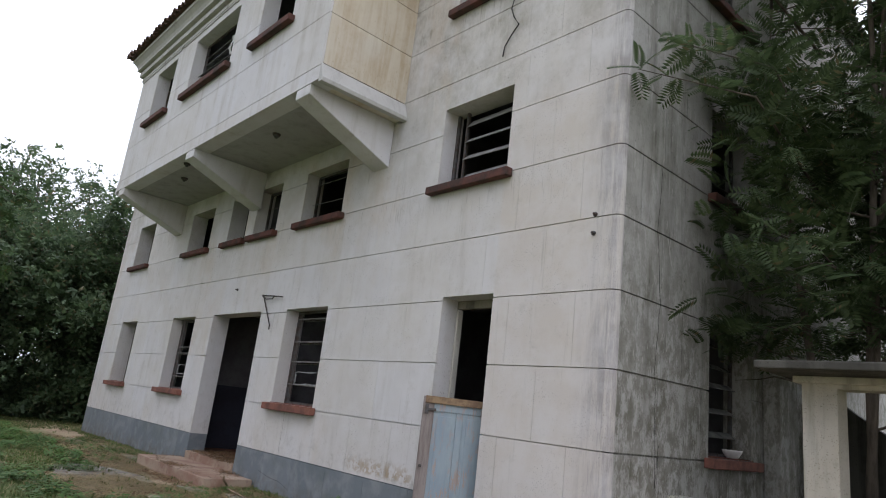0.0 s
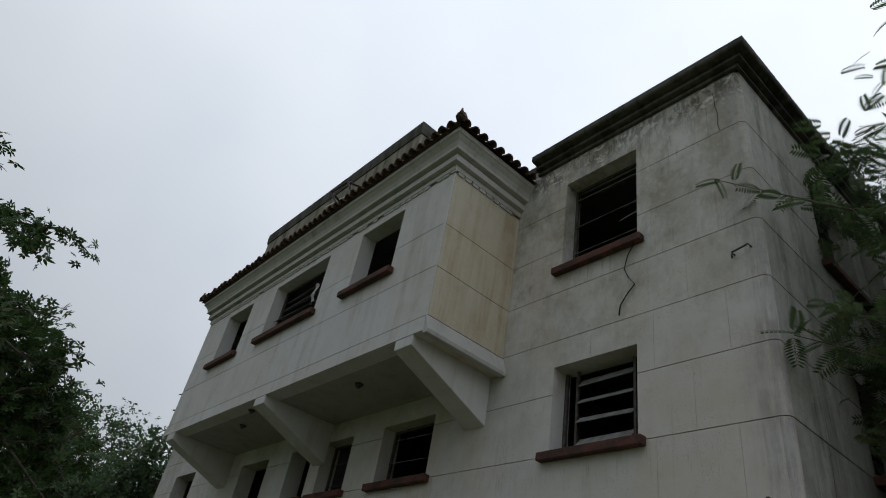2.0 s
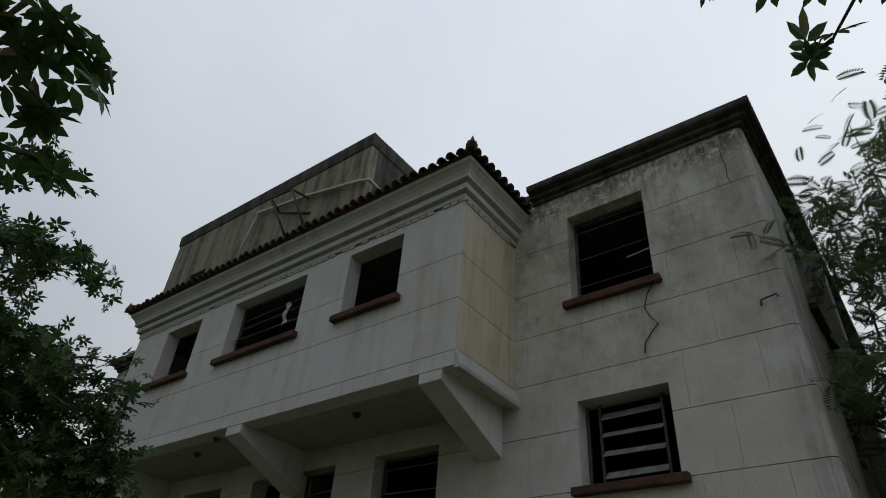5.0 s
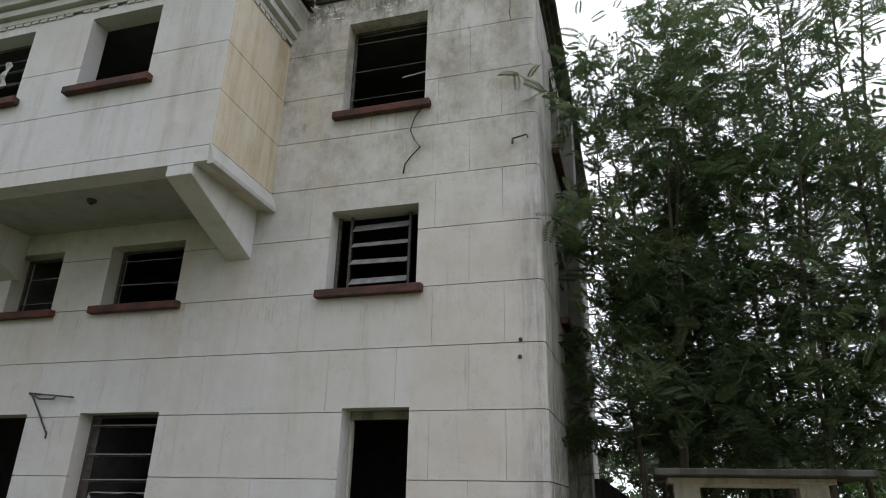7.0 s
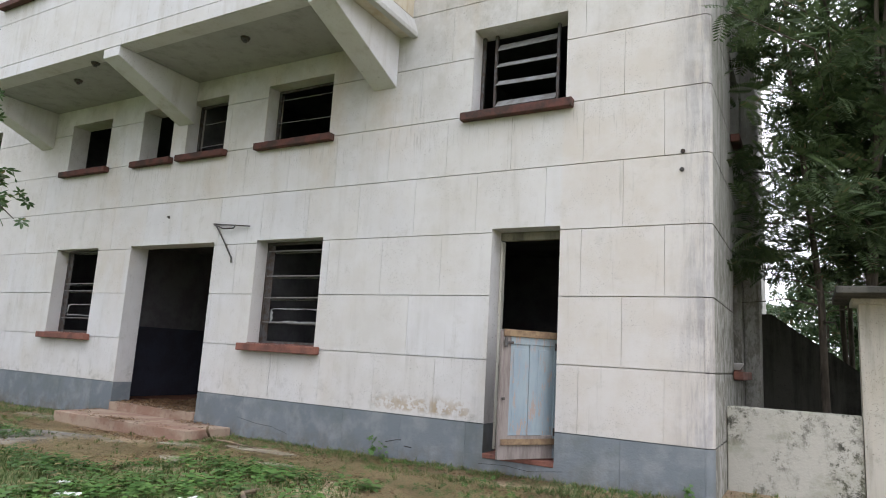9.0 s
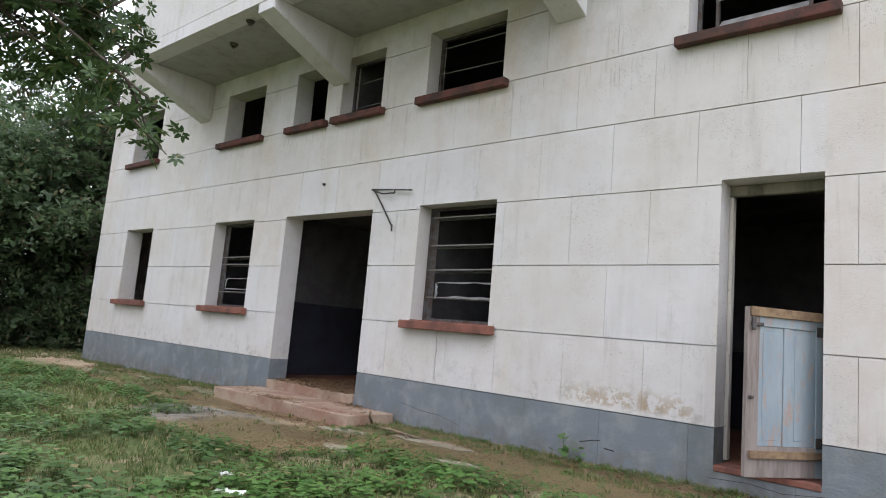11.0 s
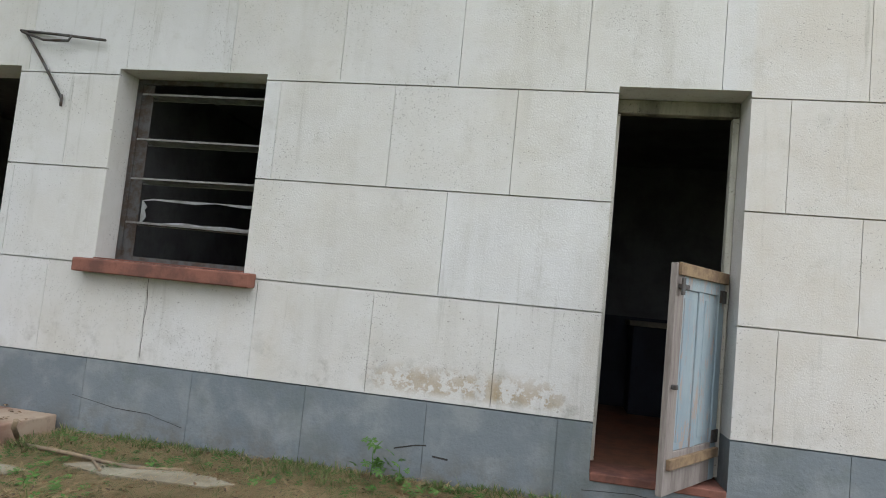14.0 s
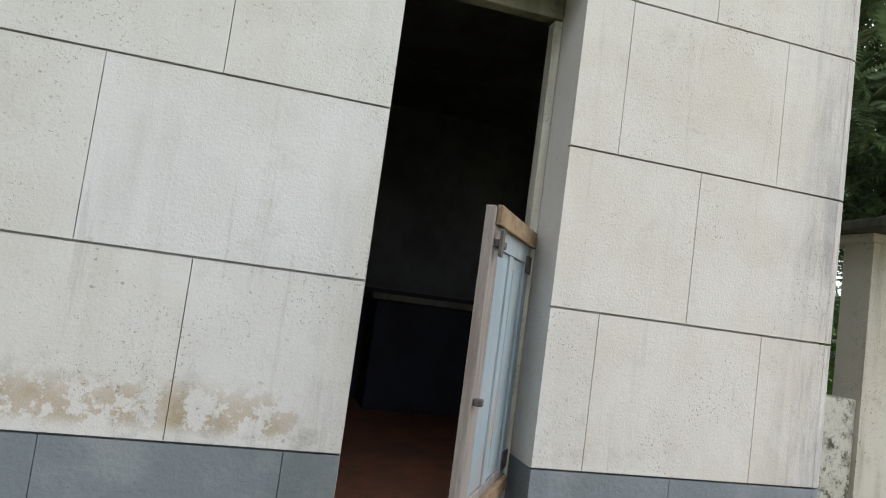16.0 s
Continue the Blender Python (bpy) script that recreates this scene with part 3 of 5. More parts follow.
def lay(m):
    o = new("roof_tile", tile_mesh)
    o.parent = roof
    o.matrix_basis = m
    return o


x = EAVE_L + 0.1
while x < EAVE_R - 0.05:
    lay(pose(x, EAVE_Y - 0.05 + rng.uniform(-0.02, 0.02), EAVE_Z - 0.03 + rng.uniform(-0.006, 0.01), slope, 0, rng.uniform(-3, 3)))
    if EAVE_L + 0.5 < x < EAVE_R - 0.4:
        lay(pose(x, EAVE_Y + 0.3, EAVE_Z + 0.1, slope, 0, rng.uniform(-2, 2)))
    x += 0.2
side_slope = math.degrees(math.atan2(ridge_z - EAVE_Z, 1.5))
y = EAVE_Y + 0.12
while y < -0.1:
    for s, xe in ((1, EAVE_R), (-1, EAVE_L)):
        lay(pose(xe + s * 0.05, y, EAVE_Z - 0.03, side_slope, 0, 90 * s + rng.uniform(-4, 4)))
        if y > EAVE_Y + 0.5:
            lay(pose(xe - s * 0.3, y, EAVE_Z + 0.11, side_slope, 0, 90 * s + rng.uniform(-4, 4)))
    y += 0.2
# hip corner horns
for s, xe in ((1, EAVE_R), (-1, EAVE_L)):
    bm = bmesh.new()
    tube(bm, [(xe + s * 0.06, EAVE_Y - 0.06, EAVE_Z + 0.0), (xe - s * 0.02, EAVE_Y + 0.02, EAVE_Z + 0.12), (xe - s * 0.5, EAVE_Y + 0.6, EAVE_Z + 0.24), (xe - s * 1.4, EAVE_Y + 1.8, ridge_z + 0.03)], (0.02, 0.1, 0.1, 0.1), 8)
    tube(bm, [(xe + s * 0.02, EAVE_Y - 0.02, EAVE_Z + 0.05), (xe + s * 0.01, EAVE_Y - 0.01, EAVE_Z + 0.27)], (0.07, 0.012), 6)
    part("hip_tile", bm, M_TILE, roof)

# ---- parapet cornice ----
PAR = [(0.0, 9.525), (0.045, 9.53), (0.045, 9.585), (0.03, 9.59), (0.03, 9.61), (0.12, 9.62), (0.12, 9.68), (0.10, 9.69), (0.10, 9.705), (0.22, 9.72), (0.24, 9.75), (0.24, 9.84), (0.0, 9.86), (-0.36, 9.86), (-0.36, 9.73), (0.0, 9.73)]
for nm, path in (("parapet_1", [(EAVE_R + 0.02, 0, 0, -1), (X_RIGHT, 0, 1, -1), (X_RIGHT, Y_BACK, 1, 0)]), ("parapet_2", [(X_LEFT, Y_BACK, -1, 0), (X_LEFT, 0, -1, -1), (EAVE_L - 0.02, 0, 0, -1)]), ("parapet_3", [(EAVE_L - 0.02, 0.004, 0, -1), (EAVE_R + 0.02, 0.004, 0, -1)])):
    bm = sweep(bmesh.new(), PAR if nm != "parapet_3" else [(0.0, 9.73), (0.0, 9.86), (-0.36, 9.86), (-0.36, 9.73)], path)
    bmesh.ops.recalc_face_normals(bm, faces=bm.faces[:])
    tagged(part(nm, bm, M_DARKTOP), "blackened moulded concrete cornice", "cornice", kind="structure")

# ---- tower on the roof ----
tower = thing("roof_tower", "stained raw concrete block rising above the roof", "tower", kind="structure")
TX0, TX1, TY, TZ = -15.9, -7.1, 0.42, 14.85
bm = slab(bmesh.new(), TX0, TX1, 9.5, TZ, [(-14.5, -13.7, 11.9, 12.75)], TY, TY + 0.25, at_front)
part("tower_wall", bm, M_TOWER, tower)
bm = bmesh.new()
box(bm, TX1 - 0.25, TX1, TY + 0.252, TY + 5, 9.5, TZ)
box(bm, TX0, TX0 + 0.25, TY + 0.252, TY + 5, 9.5, TZ)
box(bm, TX0 + 0.252, TX1 - 0.252, TY + 4.75, TY + 5, 9.5, TZ)
box(bm, TX0 + 0.252, TX1 - 0.252, TY + 0.252, TY + 4.748, TZ - 0.3, TZ - 0.1)
part("tower_wall", bm, M_DARKTOP, tower, "side wall darker than the tower front")
bm = bmesh.new()
rim = [(0, TZ - 0.42), (0.03, TZ - 0.4), (0.05, TZ - 0.2), (0.05, TZ + 0.004), (-0.3, TZ + 0.004), (-0.3, TZ - 0.08), (0, TZ - 0.08)]
sweep(bm, rim, [(TX0, TY + 5, -1, 0), (TX0, TY, -1, -1), (TX1, TY, 1, -1), (TX1, TY + 5, 1, 0)])
bmesh.ops.recalc_face_normals(bm, faces=bm.faces[:])
part("coping", bm, M_DARKTOP, tower)
pipe = thing("roof_pipe", "pale water pipe fixed along the concrete tower", "pipe")
bm = bmesh.new()
tube(bm, [(-11.6, TY - 0.09, 13.95), (-9.4, TY - 0.09, 13.6), (-7.3, TY - 0.09, 13.12), (-6.92, TY - 0.05, 13.02), (-6.9, TY + 0.6, 12.9)], 0.05, 8)
tube(bm, [(-11.55, TY - 0.09, 13.94), (-11.9, TY - 0.09, 12.9), (-12.0, TY - 0.09, 10.5)], 0.03, 8)
part("pipe_run", bm, M_PIPE, pipe)
rack = thing("roof_bracket", "rusty angle-iron bracket on the concrete tower", "bracket")
for a, b in (((-10.6, TY, 13.6), (-10.1, TY - 0.7, 13.4)), ((-9.4, TY, 13.6), (-9.2, TY - 0.7, 13.3)), ((-10.1, TY - 0.7, 13.4), (-9.2, TY - 0.7, 13.3)), ((-10.1, TY - 0.7, 13.4), (-9.9, TY, 12.3)), ((-9.2, TY - 0.7, 13.3), (-9.1, TY, 12.2)), ((-10.6, TY - 0.02, 13.6), (-9.1, TY - 0.02, 12.9))):
    bm = bmesh.new()
    tube(bm, [a, b], 0.035, 6)
    part("bar", bm, M_STEEL, rack)


# ---- windows ----
def louvre_window(name, hole, depth_y, slats, label, style, seed, sill_label="worn red sill", face="front"):
    """A steel jalousie in a deep opening: frame, sill and what is left of its blades."""
    x0, x1, z0, z1 = hole
    r = random.Random(seed)
    w = thing(name, label, "window", kind="structure")
    put = (lambda bm: bm) if face == "front" else (lambda bm: bmesh.ops.transform(bm, matrix=SIDE_TURN, verts=bm.verts[:]))
    bm = bmesh.new()
    box(bm, x0 - 0.11, x1 + 0.11, depth_y - 0.12, depth_y - 0.004, z0 - 0.115, z0 - 0.004, 0.012)
    box(bm, x0 + 0.003, x1 - 0.003, depth_y - 0.02, depth_y + 0.34, z0 + 0.001, z0 + 0.012)
    for i, vv in enumerate(bm.verts):
        vv.co += noise.noise_vector(vv.co * 6) * 0.006
    put(bm)
    part("window_sill", bm, M_SILL if z0 < 2 else M_SILL_OLD, w, sill_label if z0 < 2 else "weathered dark red sill")
    fy = depth_y + 0.24
    if style != "empty":
        bm = bmesh.new()
        for a, b in ((x0 + 0.004, x0 + 0.05), (x1 - 0.05, x1 - 0.004)):
            box(bm, a, b, fy, fy + 0.045, z0 + 0.014, z1 - 0.004, 0.004)
        if style != "wide":
            box(bm, x0 + 0.051, x1 - 0.051, fy, fy + 0.04, z1 - 0.045, z1 - 0.004)
            box(bm, x0 + 0.051, x1 - 0.051, fy, fy + 0.04, z0 + 0.014, z0 + 0.05)
        else:
            for a in (x0 + 0.2, x1 - 0.22):
                box(bm, a, a + 0.035, fy, fy + 0.045, z0 + 0.014, z1 - 0.004)
        put(bm)
        part("window_frame", bm, M_STEEL, w, "rusty grey steel frame")
    if style == "glass":
        for half_x in (x0 + 0.052, x1 - 0.06):
            bm = bmesh.new()
            wide = 0.11 if half_x < (x0 + x1) / 2 else 0.008
            box(bm, half_x, half_x + wide, fy + 0.012, fy + 0.02, z0 + 0.05, z1 - 0.05)
            put(bm)
            part("side_pane", bm, M_STEEL, w)
        for zc, tilt in ((z1 - 0.15, -3), (z1 - 0.56, -7), (z1 - 0.86, -8), (z1 - 1.28, -2)):
            zc += r.uniform(-0.02, 0.02)
            m = Matrix.Translation((0, fy + 0.02, zc)) @ Matrix.Rotation(radians(tilt), 4, "X") @ Matrix.Rotation(radians(r.uniform(-0.6, 0.6)), 4, "Y")
            bm = bmesh.new()
            box(bm, x0 + 0.165, x1 - 0.062, -0.075, 0.075, -0.003, 0.003, 0, m)
            put(bm)
            blade_ob = part("slat", bm, M_GLASS, w, "dusty glass blade")
            for e in (-0.078, 0.072):
                bm = bmesh.new()
                box(bm, x0 + 0.1, x1 - 0.055, e, e + 0.006, -0.008, 0.008, 0, m)
                put(bm)
                part("slat_edge", bm, M_EDGE, blade_ob)
        # shards left round a broken pane
        a0, a1, b0, b1 = x0 + 0.17, x1 - 0.06, z1 - 1.26, z1 - 1.04
        n = 22
        bm = bmesh.new()
        ring = []
        for k in range(n):
            g = k / n * 4
            u = g if g < 1 else 1 if g < 2 else 3 - g if g < 3 else 0
            vv = 0 if g < 1 else g - 1 if g < 2 else 1 if g < 3 else 4 - g
            cut = r.uniform(0.04, 0.22)
            ring.append(((a0 + u * (a1 - a0), b0 + vv * (b1 - b0)), (a0 + (u + (0.5 - u) * cut * (0.5 if abs(u - 0.5) > 0.45 else 0.1)) * (a1 - a0), b0 + (vv + (0.5 - vv) * cut * 1.3) * (b1 - b0))))
        for yy in (fy + 0.03, fy + 0.034):
            rows = [[bm.verts.new((p[0], yy, p[1])) for p in pair] for pair in ring]
            for k in range(n):
                bm.faces.new((rows[k][0], rows[(k + 1) % n][0], rows[(k + 1) % n][1], rows[k][1]))
        put(bm)
        part("broken_pane", bm, M_WHITE_SLAT, w, "jagged shards of a broken pane")
    for k in range(slats):
        zc = z0 + (k + 0.75) * (z1 - z0 - 0.1) / slats
        if style == "glass" and k == slats - 1:
            continue
        tilt = {"wide": 48, "glass": 12, "dark": 30, "empty": 0}[style] + r.uniform(-6, 6)
        half = {"wide": 0.078, "glass": 0.05, "dark": 0.06, "empty": 0.05}[style]
        xa, xb = (x0 + 0.052, x1 - 0.052) if style != "wide" else (x0 + 0.24, x1 - 0.225)
        m = Matrix.Translation((0, fy + 0.02, zc)) @ Matrix.Rotation(radians(tilt), 4, "X") @ Matrix.Rotation(radians(r.uniform(-1.2, 1.2)), 4, "Y")
        bm = bmesh.new()
        box(bm, xa, xb, -half, half, -0.004, 0.004, 0, m)
        put(bm)
        part("slat", bm, M_WHITE_SLAT if style == "wide" else M_GLASS, w)
        if style == "glass":
            bm = bmesh.new()
            box(bm, xa, xb, -half - 0.008, -half, -0.012, 0.012, 0, m)
            put(bm)
            part("slat_clip", bm, M_WHITE_SLAT, w)
    return w


SIDE_TURN = Matrix(((0, -1, 0, X_RIGHT), (1, 0, 0, 0), (0, 0, 1, 0), (0, 0, 0, 1)))
STYLE = {"ground_a": ("empty", 0), "ground_b": ("glass", 0), "ground_c": ("glass", 0), "first_a": ("empty", 0), "first_b": ("empty", 0), "first_c": ("empty", 0), "first_d": ("dark", 2), "first_e": ("dark", 2), "first_f": ("wide", 4), "top_a": ("empty", 0), "top_e": ("dark", 3)}
TOLD = {"empty": "deep window opening with its glazing gone", "glass": "steel jalousie window with broken glass blades", "dark": "dusty steel jalousie window with tilted blades", "wide": "steel window with wide grey louvre blades"}
count = 0
for key, hole in WINDOWS.items():
    count += 1
    st, n = STYLE[key]
    made = louvre_window("window_%d" % count, hole, 0.0, n, TOLD[st], st, count)
    if key == "top_e":
        bm = bmesh.new()
        box(bm, -0.42, -0.03, -0.05, 0.05, -0.004, 0.004, 0, Matrix.Translation((0, 0.25, 8.02)) @ Matrix.Rotation(radians(50), 4, "X") @ Matrix.Rotation(radians(-5), 4, "Y"))
        part("slat", bm, M_WHITE_SLAT, made, "broken pale glass blade")
for key, hole in BAY_WINDOWS.items():
    count += 1
    louvre_window("window_%d" % count, hole, BAY_Y, 5 if key == "bay_b" else 0, "bay window opening with remains of dark blades" if key == "bay_b" else "empty bay window opening with red sill", "dark" if key == "bay_b" else "empty", count)
for hole in SIDE_HOLES:
    count += 1
    louvre_window("window_%d" % count, hole, 0.0, 5, "rusty louvre window in the weathered side wall", "dark", count, "dark red sill", "side")

# ---- half door ----
door = thing("door_1", "half-height stable door with faded blue panels, standing open", "door", (-0.05, 0.27, 0.0), kind="structure")
LW, L0, L1 = 0.86, 0.125, 1.57


def leaf(name, x0, x1, y0, y1, z0, z1, mat, bevel=0.004, label=""):
    bm = bmesh.new()
    box(bm, x0, x1, y0, y1, z0, z1, bevel, Matrix.Rotation(math.atan2(-0.73, -0.46), 4, "Z"))
    return part(name, bm, mat, door, label)


leaf("stile", 0.0, 0.10, -0.02, 0.02, L0, L1, M_BLUE)
leaf("stile", LW - 0.13, LW, -0.021, 0.021, L0, L1, M_PEELED, 0.004, "peeled pinkish wood stile")
leaf("rail", 0.101, LW - 0.131, -0.02, 0.02, L1 - 0.16, L1, M_BLUE)
leaf("rail", 0.101, LW - 0.131, -0.02, 0.02, L0, L0 + 0.26, M_PEELED)
leaf("muntin", 0.38, 0.46, -0.018, 0.018, L0 + 0.261, L1 - 0.161, M_BLUE)
for a, b in ((0.101, 0.379), (0.461, LW - 0.131)):
    leaf("panel", a, b, -0.008, 0.008, L0 + 0.261, L1 - 0.161, M_BLUE)
    leaf("panel_bead", a + 0.045, b - 0.045, -0.013, 0.013, L0 + 0.31, L1 - 0.21, M_BLUE, 0.004)
leaf("top_batten", 0.0, LW - 0.02, 0.022, 0.045, L1 - 0.075, L1 + 0.006, M_RAW, 0.004, "bare brown wood batten")
leaf("bottom_batten", 0.02, LW - 0.03, 0.022, 0.05, L0 + 0.16, L0 + 0.225, M_RAW, 0.004, "bare yellow wood batten")
leaf("latch", LW - 0.15, LW - 0.03, 0.023, 0.05, L1 - 0.16, L1 - 0.13, M_STEEL, 0.004, "rusty bolt")
leaf("latch", LW - 0.06, LW - 0.02, 0.046, 0.06, L1 - 0.2, L1 - 0.09, M_STEEL, 0.003)
leaf("knob", LW - 0.05, LW - 0.02, 0.022, 0.06, 0.78, 0.81, M_STEEL, 0.006)
for z in (0.38, 1.36):
    leaf("hinge", -0.03, 0.10, 0.021, 0.028, z, z + 0.09, M_STEEL, 0.002)

doorway = thing("door_2", "battered timber frame in the narrow doorway", "doorway", kind="structure")
bm = bmesh.new()
box(bm, -0.05, -0.004, 0.27, 0.355, 0.13, 2.73, 0.004)
part("jamb", bm, M_PORCH, doorway)
bm = bmesh.new()
box(bm, -0.896, -0.86, 0.27, 0.355, 0.13, 2.73, 0.004)
part("jamb", bm, M_PORCH, doorway)
bm = bmesh.new()
box(bm, -0.896, -0.004, 0.27, 0.355, 2.74, 2.846, 0.006)
part("lintel", bm, M_TOWER, doorway, "stained concrete lintel")
bm = bmesh.new()
box(bm, -0.897, -0.003, -0.012, 0.36, 0.05, 0.108, 0.008)
part("threshold", bm, M_SILL, doorway, "worn red cement threshold")

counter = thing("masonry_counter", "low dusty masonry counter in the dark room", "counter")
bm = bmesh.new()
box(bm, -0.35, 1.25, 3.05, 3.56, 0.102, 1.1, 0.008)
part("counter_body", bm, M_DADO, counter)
bm = bmesh.new()
box(bm, -0.4, 1.28, 3.0, 3.565, 1.102, 1.16, 0.008)
part("counter_top", bm, M_TOWER, counter, "pale worn concrete slab")

# ---- entrance ----
steps = thing("entrance_steps", "cracked red cement steps at the entrance", "steps", kind="structure")
bm = bmesh.new()
box(bm, -8.25, -5.08, -0.86, -0.032, -0.42, -0.02, 0.012)
for vv in bm.verts:
    vv.co += noise.noise_vector(vv.co * 3) * 0.015
part("step", bm, M_STEP, steps)
bm = bmesh.new()
box(bm, -8.07, -5.94, -0.03, 0.362, -0.3, 0.115, 0.012)
part("step", bm, M_STEP, steps)
# a low bench deep in the hall
bench = thing("bench", "old dusty wooden bench in the dark hall", "bench")
for nm, b in (("seat", (-6.9, -5.5, 3.5, 3.9, 0.52, 0.57)), ("leg", (-6.85, -6.75, 3.52, 3.88, 0.1, 0.52)), ("leg", (-5.65, -5.55, 3.52, 3.88, 0.1, 0.52)), ("rail", (-6.9, -5.5, 3.86, 3.9, 0.85, 0.95)), ("post", (-6.85, -6.79, 3.86, 3.9, 0.57, 0.95)), ("post", (-5.6, -5.54, 3.86, 3.9, 0.57, 0.95))):
    bm = bmesh.new()
    box(bm, *b, 0.005)
    part(nm, bm, M_STICK, bench)
for k in range(26):
    r = random.Random(50 + k)
    x, y = r.uniform(-7.9, -6.05), r.uniform(0.1, 2.4)
    a = r.uniform(0, 6.28)
    ln = r.uniform(0.1, 0.4)
    bm = bmesh.new()
    tube(bm, [(0, 0, 0.008), (ln / 2 * math.cos(a), ln / 2 * math.sin(a), 0.012 + 0.04 * r.random()), (ln * math.cos(a + 0.2), ln * math.sin(a + 0.2), 0.008)], 0.006, 5)
    o = part("twig", bm, M_STICK)
    o.location = (x, y, 0.115 if y < 0.36 else 0.1)
    tagged(o, "dry fallen twig on the entrance floor", "twig", "twigs in the entrance")

# ---- iron things on the wall ----
arm = thing("wall_bracket", "rusty iron lamp bracket beside the entrance", "bracket")
for nm, p in (("arm", [(-5.99, -0.004, 3.16), (-5.6, -0.04, 3.12), (-5.1, -0.06, 3.07)]), ("arm", [(-5.95, -0.03, 3.14), (-5.7, -0.06, 3.06), (-5.44, -0.08, 3.05), (-5.43, -0.05, 3.11)]), ("brace", [(-5.92, -0.02, 3.14), (-5.7, -0.03, 2.88), (-5.47, -0.02, 2.56)]), ("foot", [(-5.47, -0.03, 2.6), (-5.465, -0.03, 2.5)])):
    bm = bmesh.new()
    tube(bm, p, 0.012, 6)
    part(nm, bm, M_STEEL, arm)
for x, z in ((-7.14, 3.337), (1.40, 3.63), (1.39, 3.42)):
    bm = bmesh.new()
    tube(bm, [(x, 0.006, z), (x, -0.012, z)], 0.026, 10)
    tube(bm, [(x, -0.012, z), (x + 0.01, -0.05, z - 0.004)], 0.014, 8)
    tagged(part("pipe_stub", bm, M_STEEL), "rusty cut-off pipe stub in the wall", "pipe stub", "pipe stubs in the front wall")
clip = thing("wall_staple", "bent iron staple near the corner of the wall", "staple")
bm = bmesh.new()
tube(bm, [(1.36, 0.004, 6.42), (1.36, -0.07, 6.42), (1.56, -0.07, 6.46), (1.56, 0.004, 6.46)], 0.012, 6)
tube(bm, [(1.36, -0.07, 6.42), (1.36, -0.07, 6.34)], 0.012, 6)
part("staple_bar", bm, M_STEEL, clip)
wire = thing("hanging_wire", "thin black wire hanging below a top window", "wire")
bm = bmesh.new()
tube(bm, [(0.06, -0.05, 7.2), (-0.08, -0.04, 7.0), (-0.14, -0.03, 6.8), (-0.08, -0.03, 6.65), (0.02, -0.03, 6.5), (-0.1, -0.03, 6.38), (-0.2, -0.03, 6.25), (-0.22, -0.03, 6.1)], 0.009, 6)
tube(bm, [(0.06, -0.05, 7.2), (0.16, -0.06, 7.24), (0.17, -0.06, 7.16)], 0.011, 6)
part("wire_run", bm, M_RUBBER, wire)
for x, y in ((-4.69, -0.93), (-8.85, -0.95), (-7.8, -1.3)):
    bm = bmesh.new()
    tube(bm, [(x, y, BAY_Z0 + 0.006), (x, y, BAY_Z0 - 0.035)], (0.075, 0.06), 12)
    tube(bm, [(x, y, BAY_Z0 - 0.035), (x, y, BAY_Z0 - 0.07)], 0.03, 8)
    tagged(part("lamp_holder", bm, M_STEEL), "dark empty lamp holder on the soffit", "lamp holder", "lamp holders under the bay")

rag = thing("hanging_rag", "pale torn rag hanging in a bay window", "rag")
bm = bmesh.new()
rows = []
for k in range(9):
    z = 8.25 - k * 0.065
    y = BAY_Y + 0.2 + 0.02 * math.sin(k * 1.3)
    w = 0.06 + 0.02 * math.sin(k * 2.1)
    rows.append([bm.verts.new((-6.62 + 0.02 * math.sin(k) + u * w, y + 0.015 * u * u, z)) for u in (-1, 0, 1)])
for a, b in zip(rows, rows[1:]):
    for k in range(2):
        bm.faces.new((a[k], a[k + 1], b[k + 1], b[k]))
bmesh.ops.solidify(bm, geom=bm.faces[:], thickness=0.004)
part("cloth", bm, M_LITTER, rag)
pot = thing("bowl", "white enamel bowl on the side window sill", "bowl", (X_RIGHT - 0.06, 2.75, 1.262))
bm = bmesh.new()
tube(bm, [(0, 0, 0), (0, 0, 0.02), (0, 0, 0.07), (0, 0, 0.10)], (0.06, 0.08, 0.11, 0.12), 18)
part("bowl_body", bm, M_LITTER, pot)

# ---- cracks ----
def crack(pts, w, side=False):
    bm = bmesh.new()
    for (a, b), (c, d) in zip(pts, pts[1:]):
        n = 5
        prev = None
        for k in range(n + 1):
            u, z = a + (c - a) * k / n, b + (d - b) * k / n
            u += 0.018 * noise.noise(Vector((z * 7, u * 7, 1)))
            h = w * (0.6 + 0.4 * noise.noise(Vector((z * 11, u, 5))))
            q = [(u - h, z), (u + h, z)] if abs(d - b) > abs(c - a) else [(u, z - h), (u, z + h)]
            row = [bm.verts.new((X_RIGHT + 0.0025, p, zz) if side else (p, -0.0025, zz)) for p, zz in q]
            if prev:
                bm.faces.new((prev[0], prev[1], row[1], row[0]))
            prev = row
    return bm


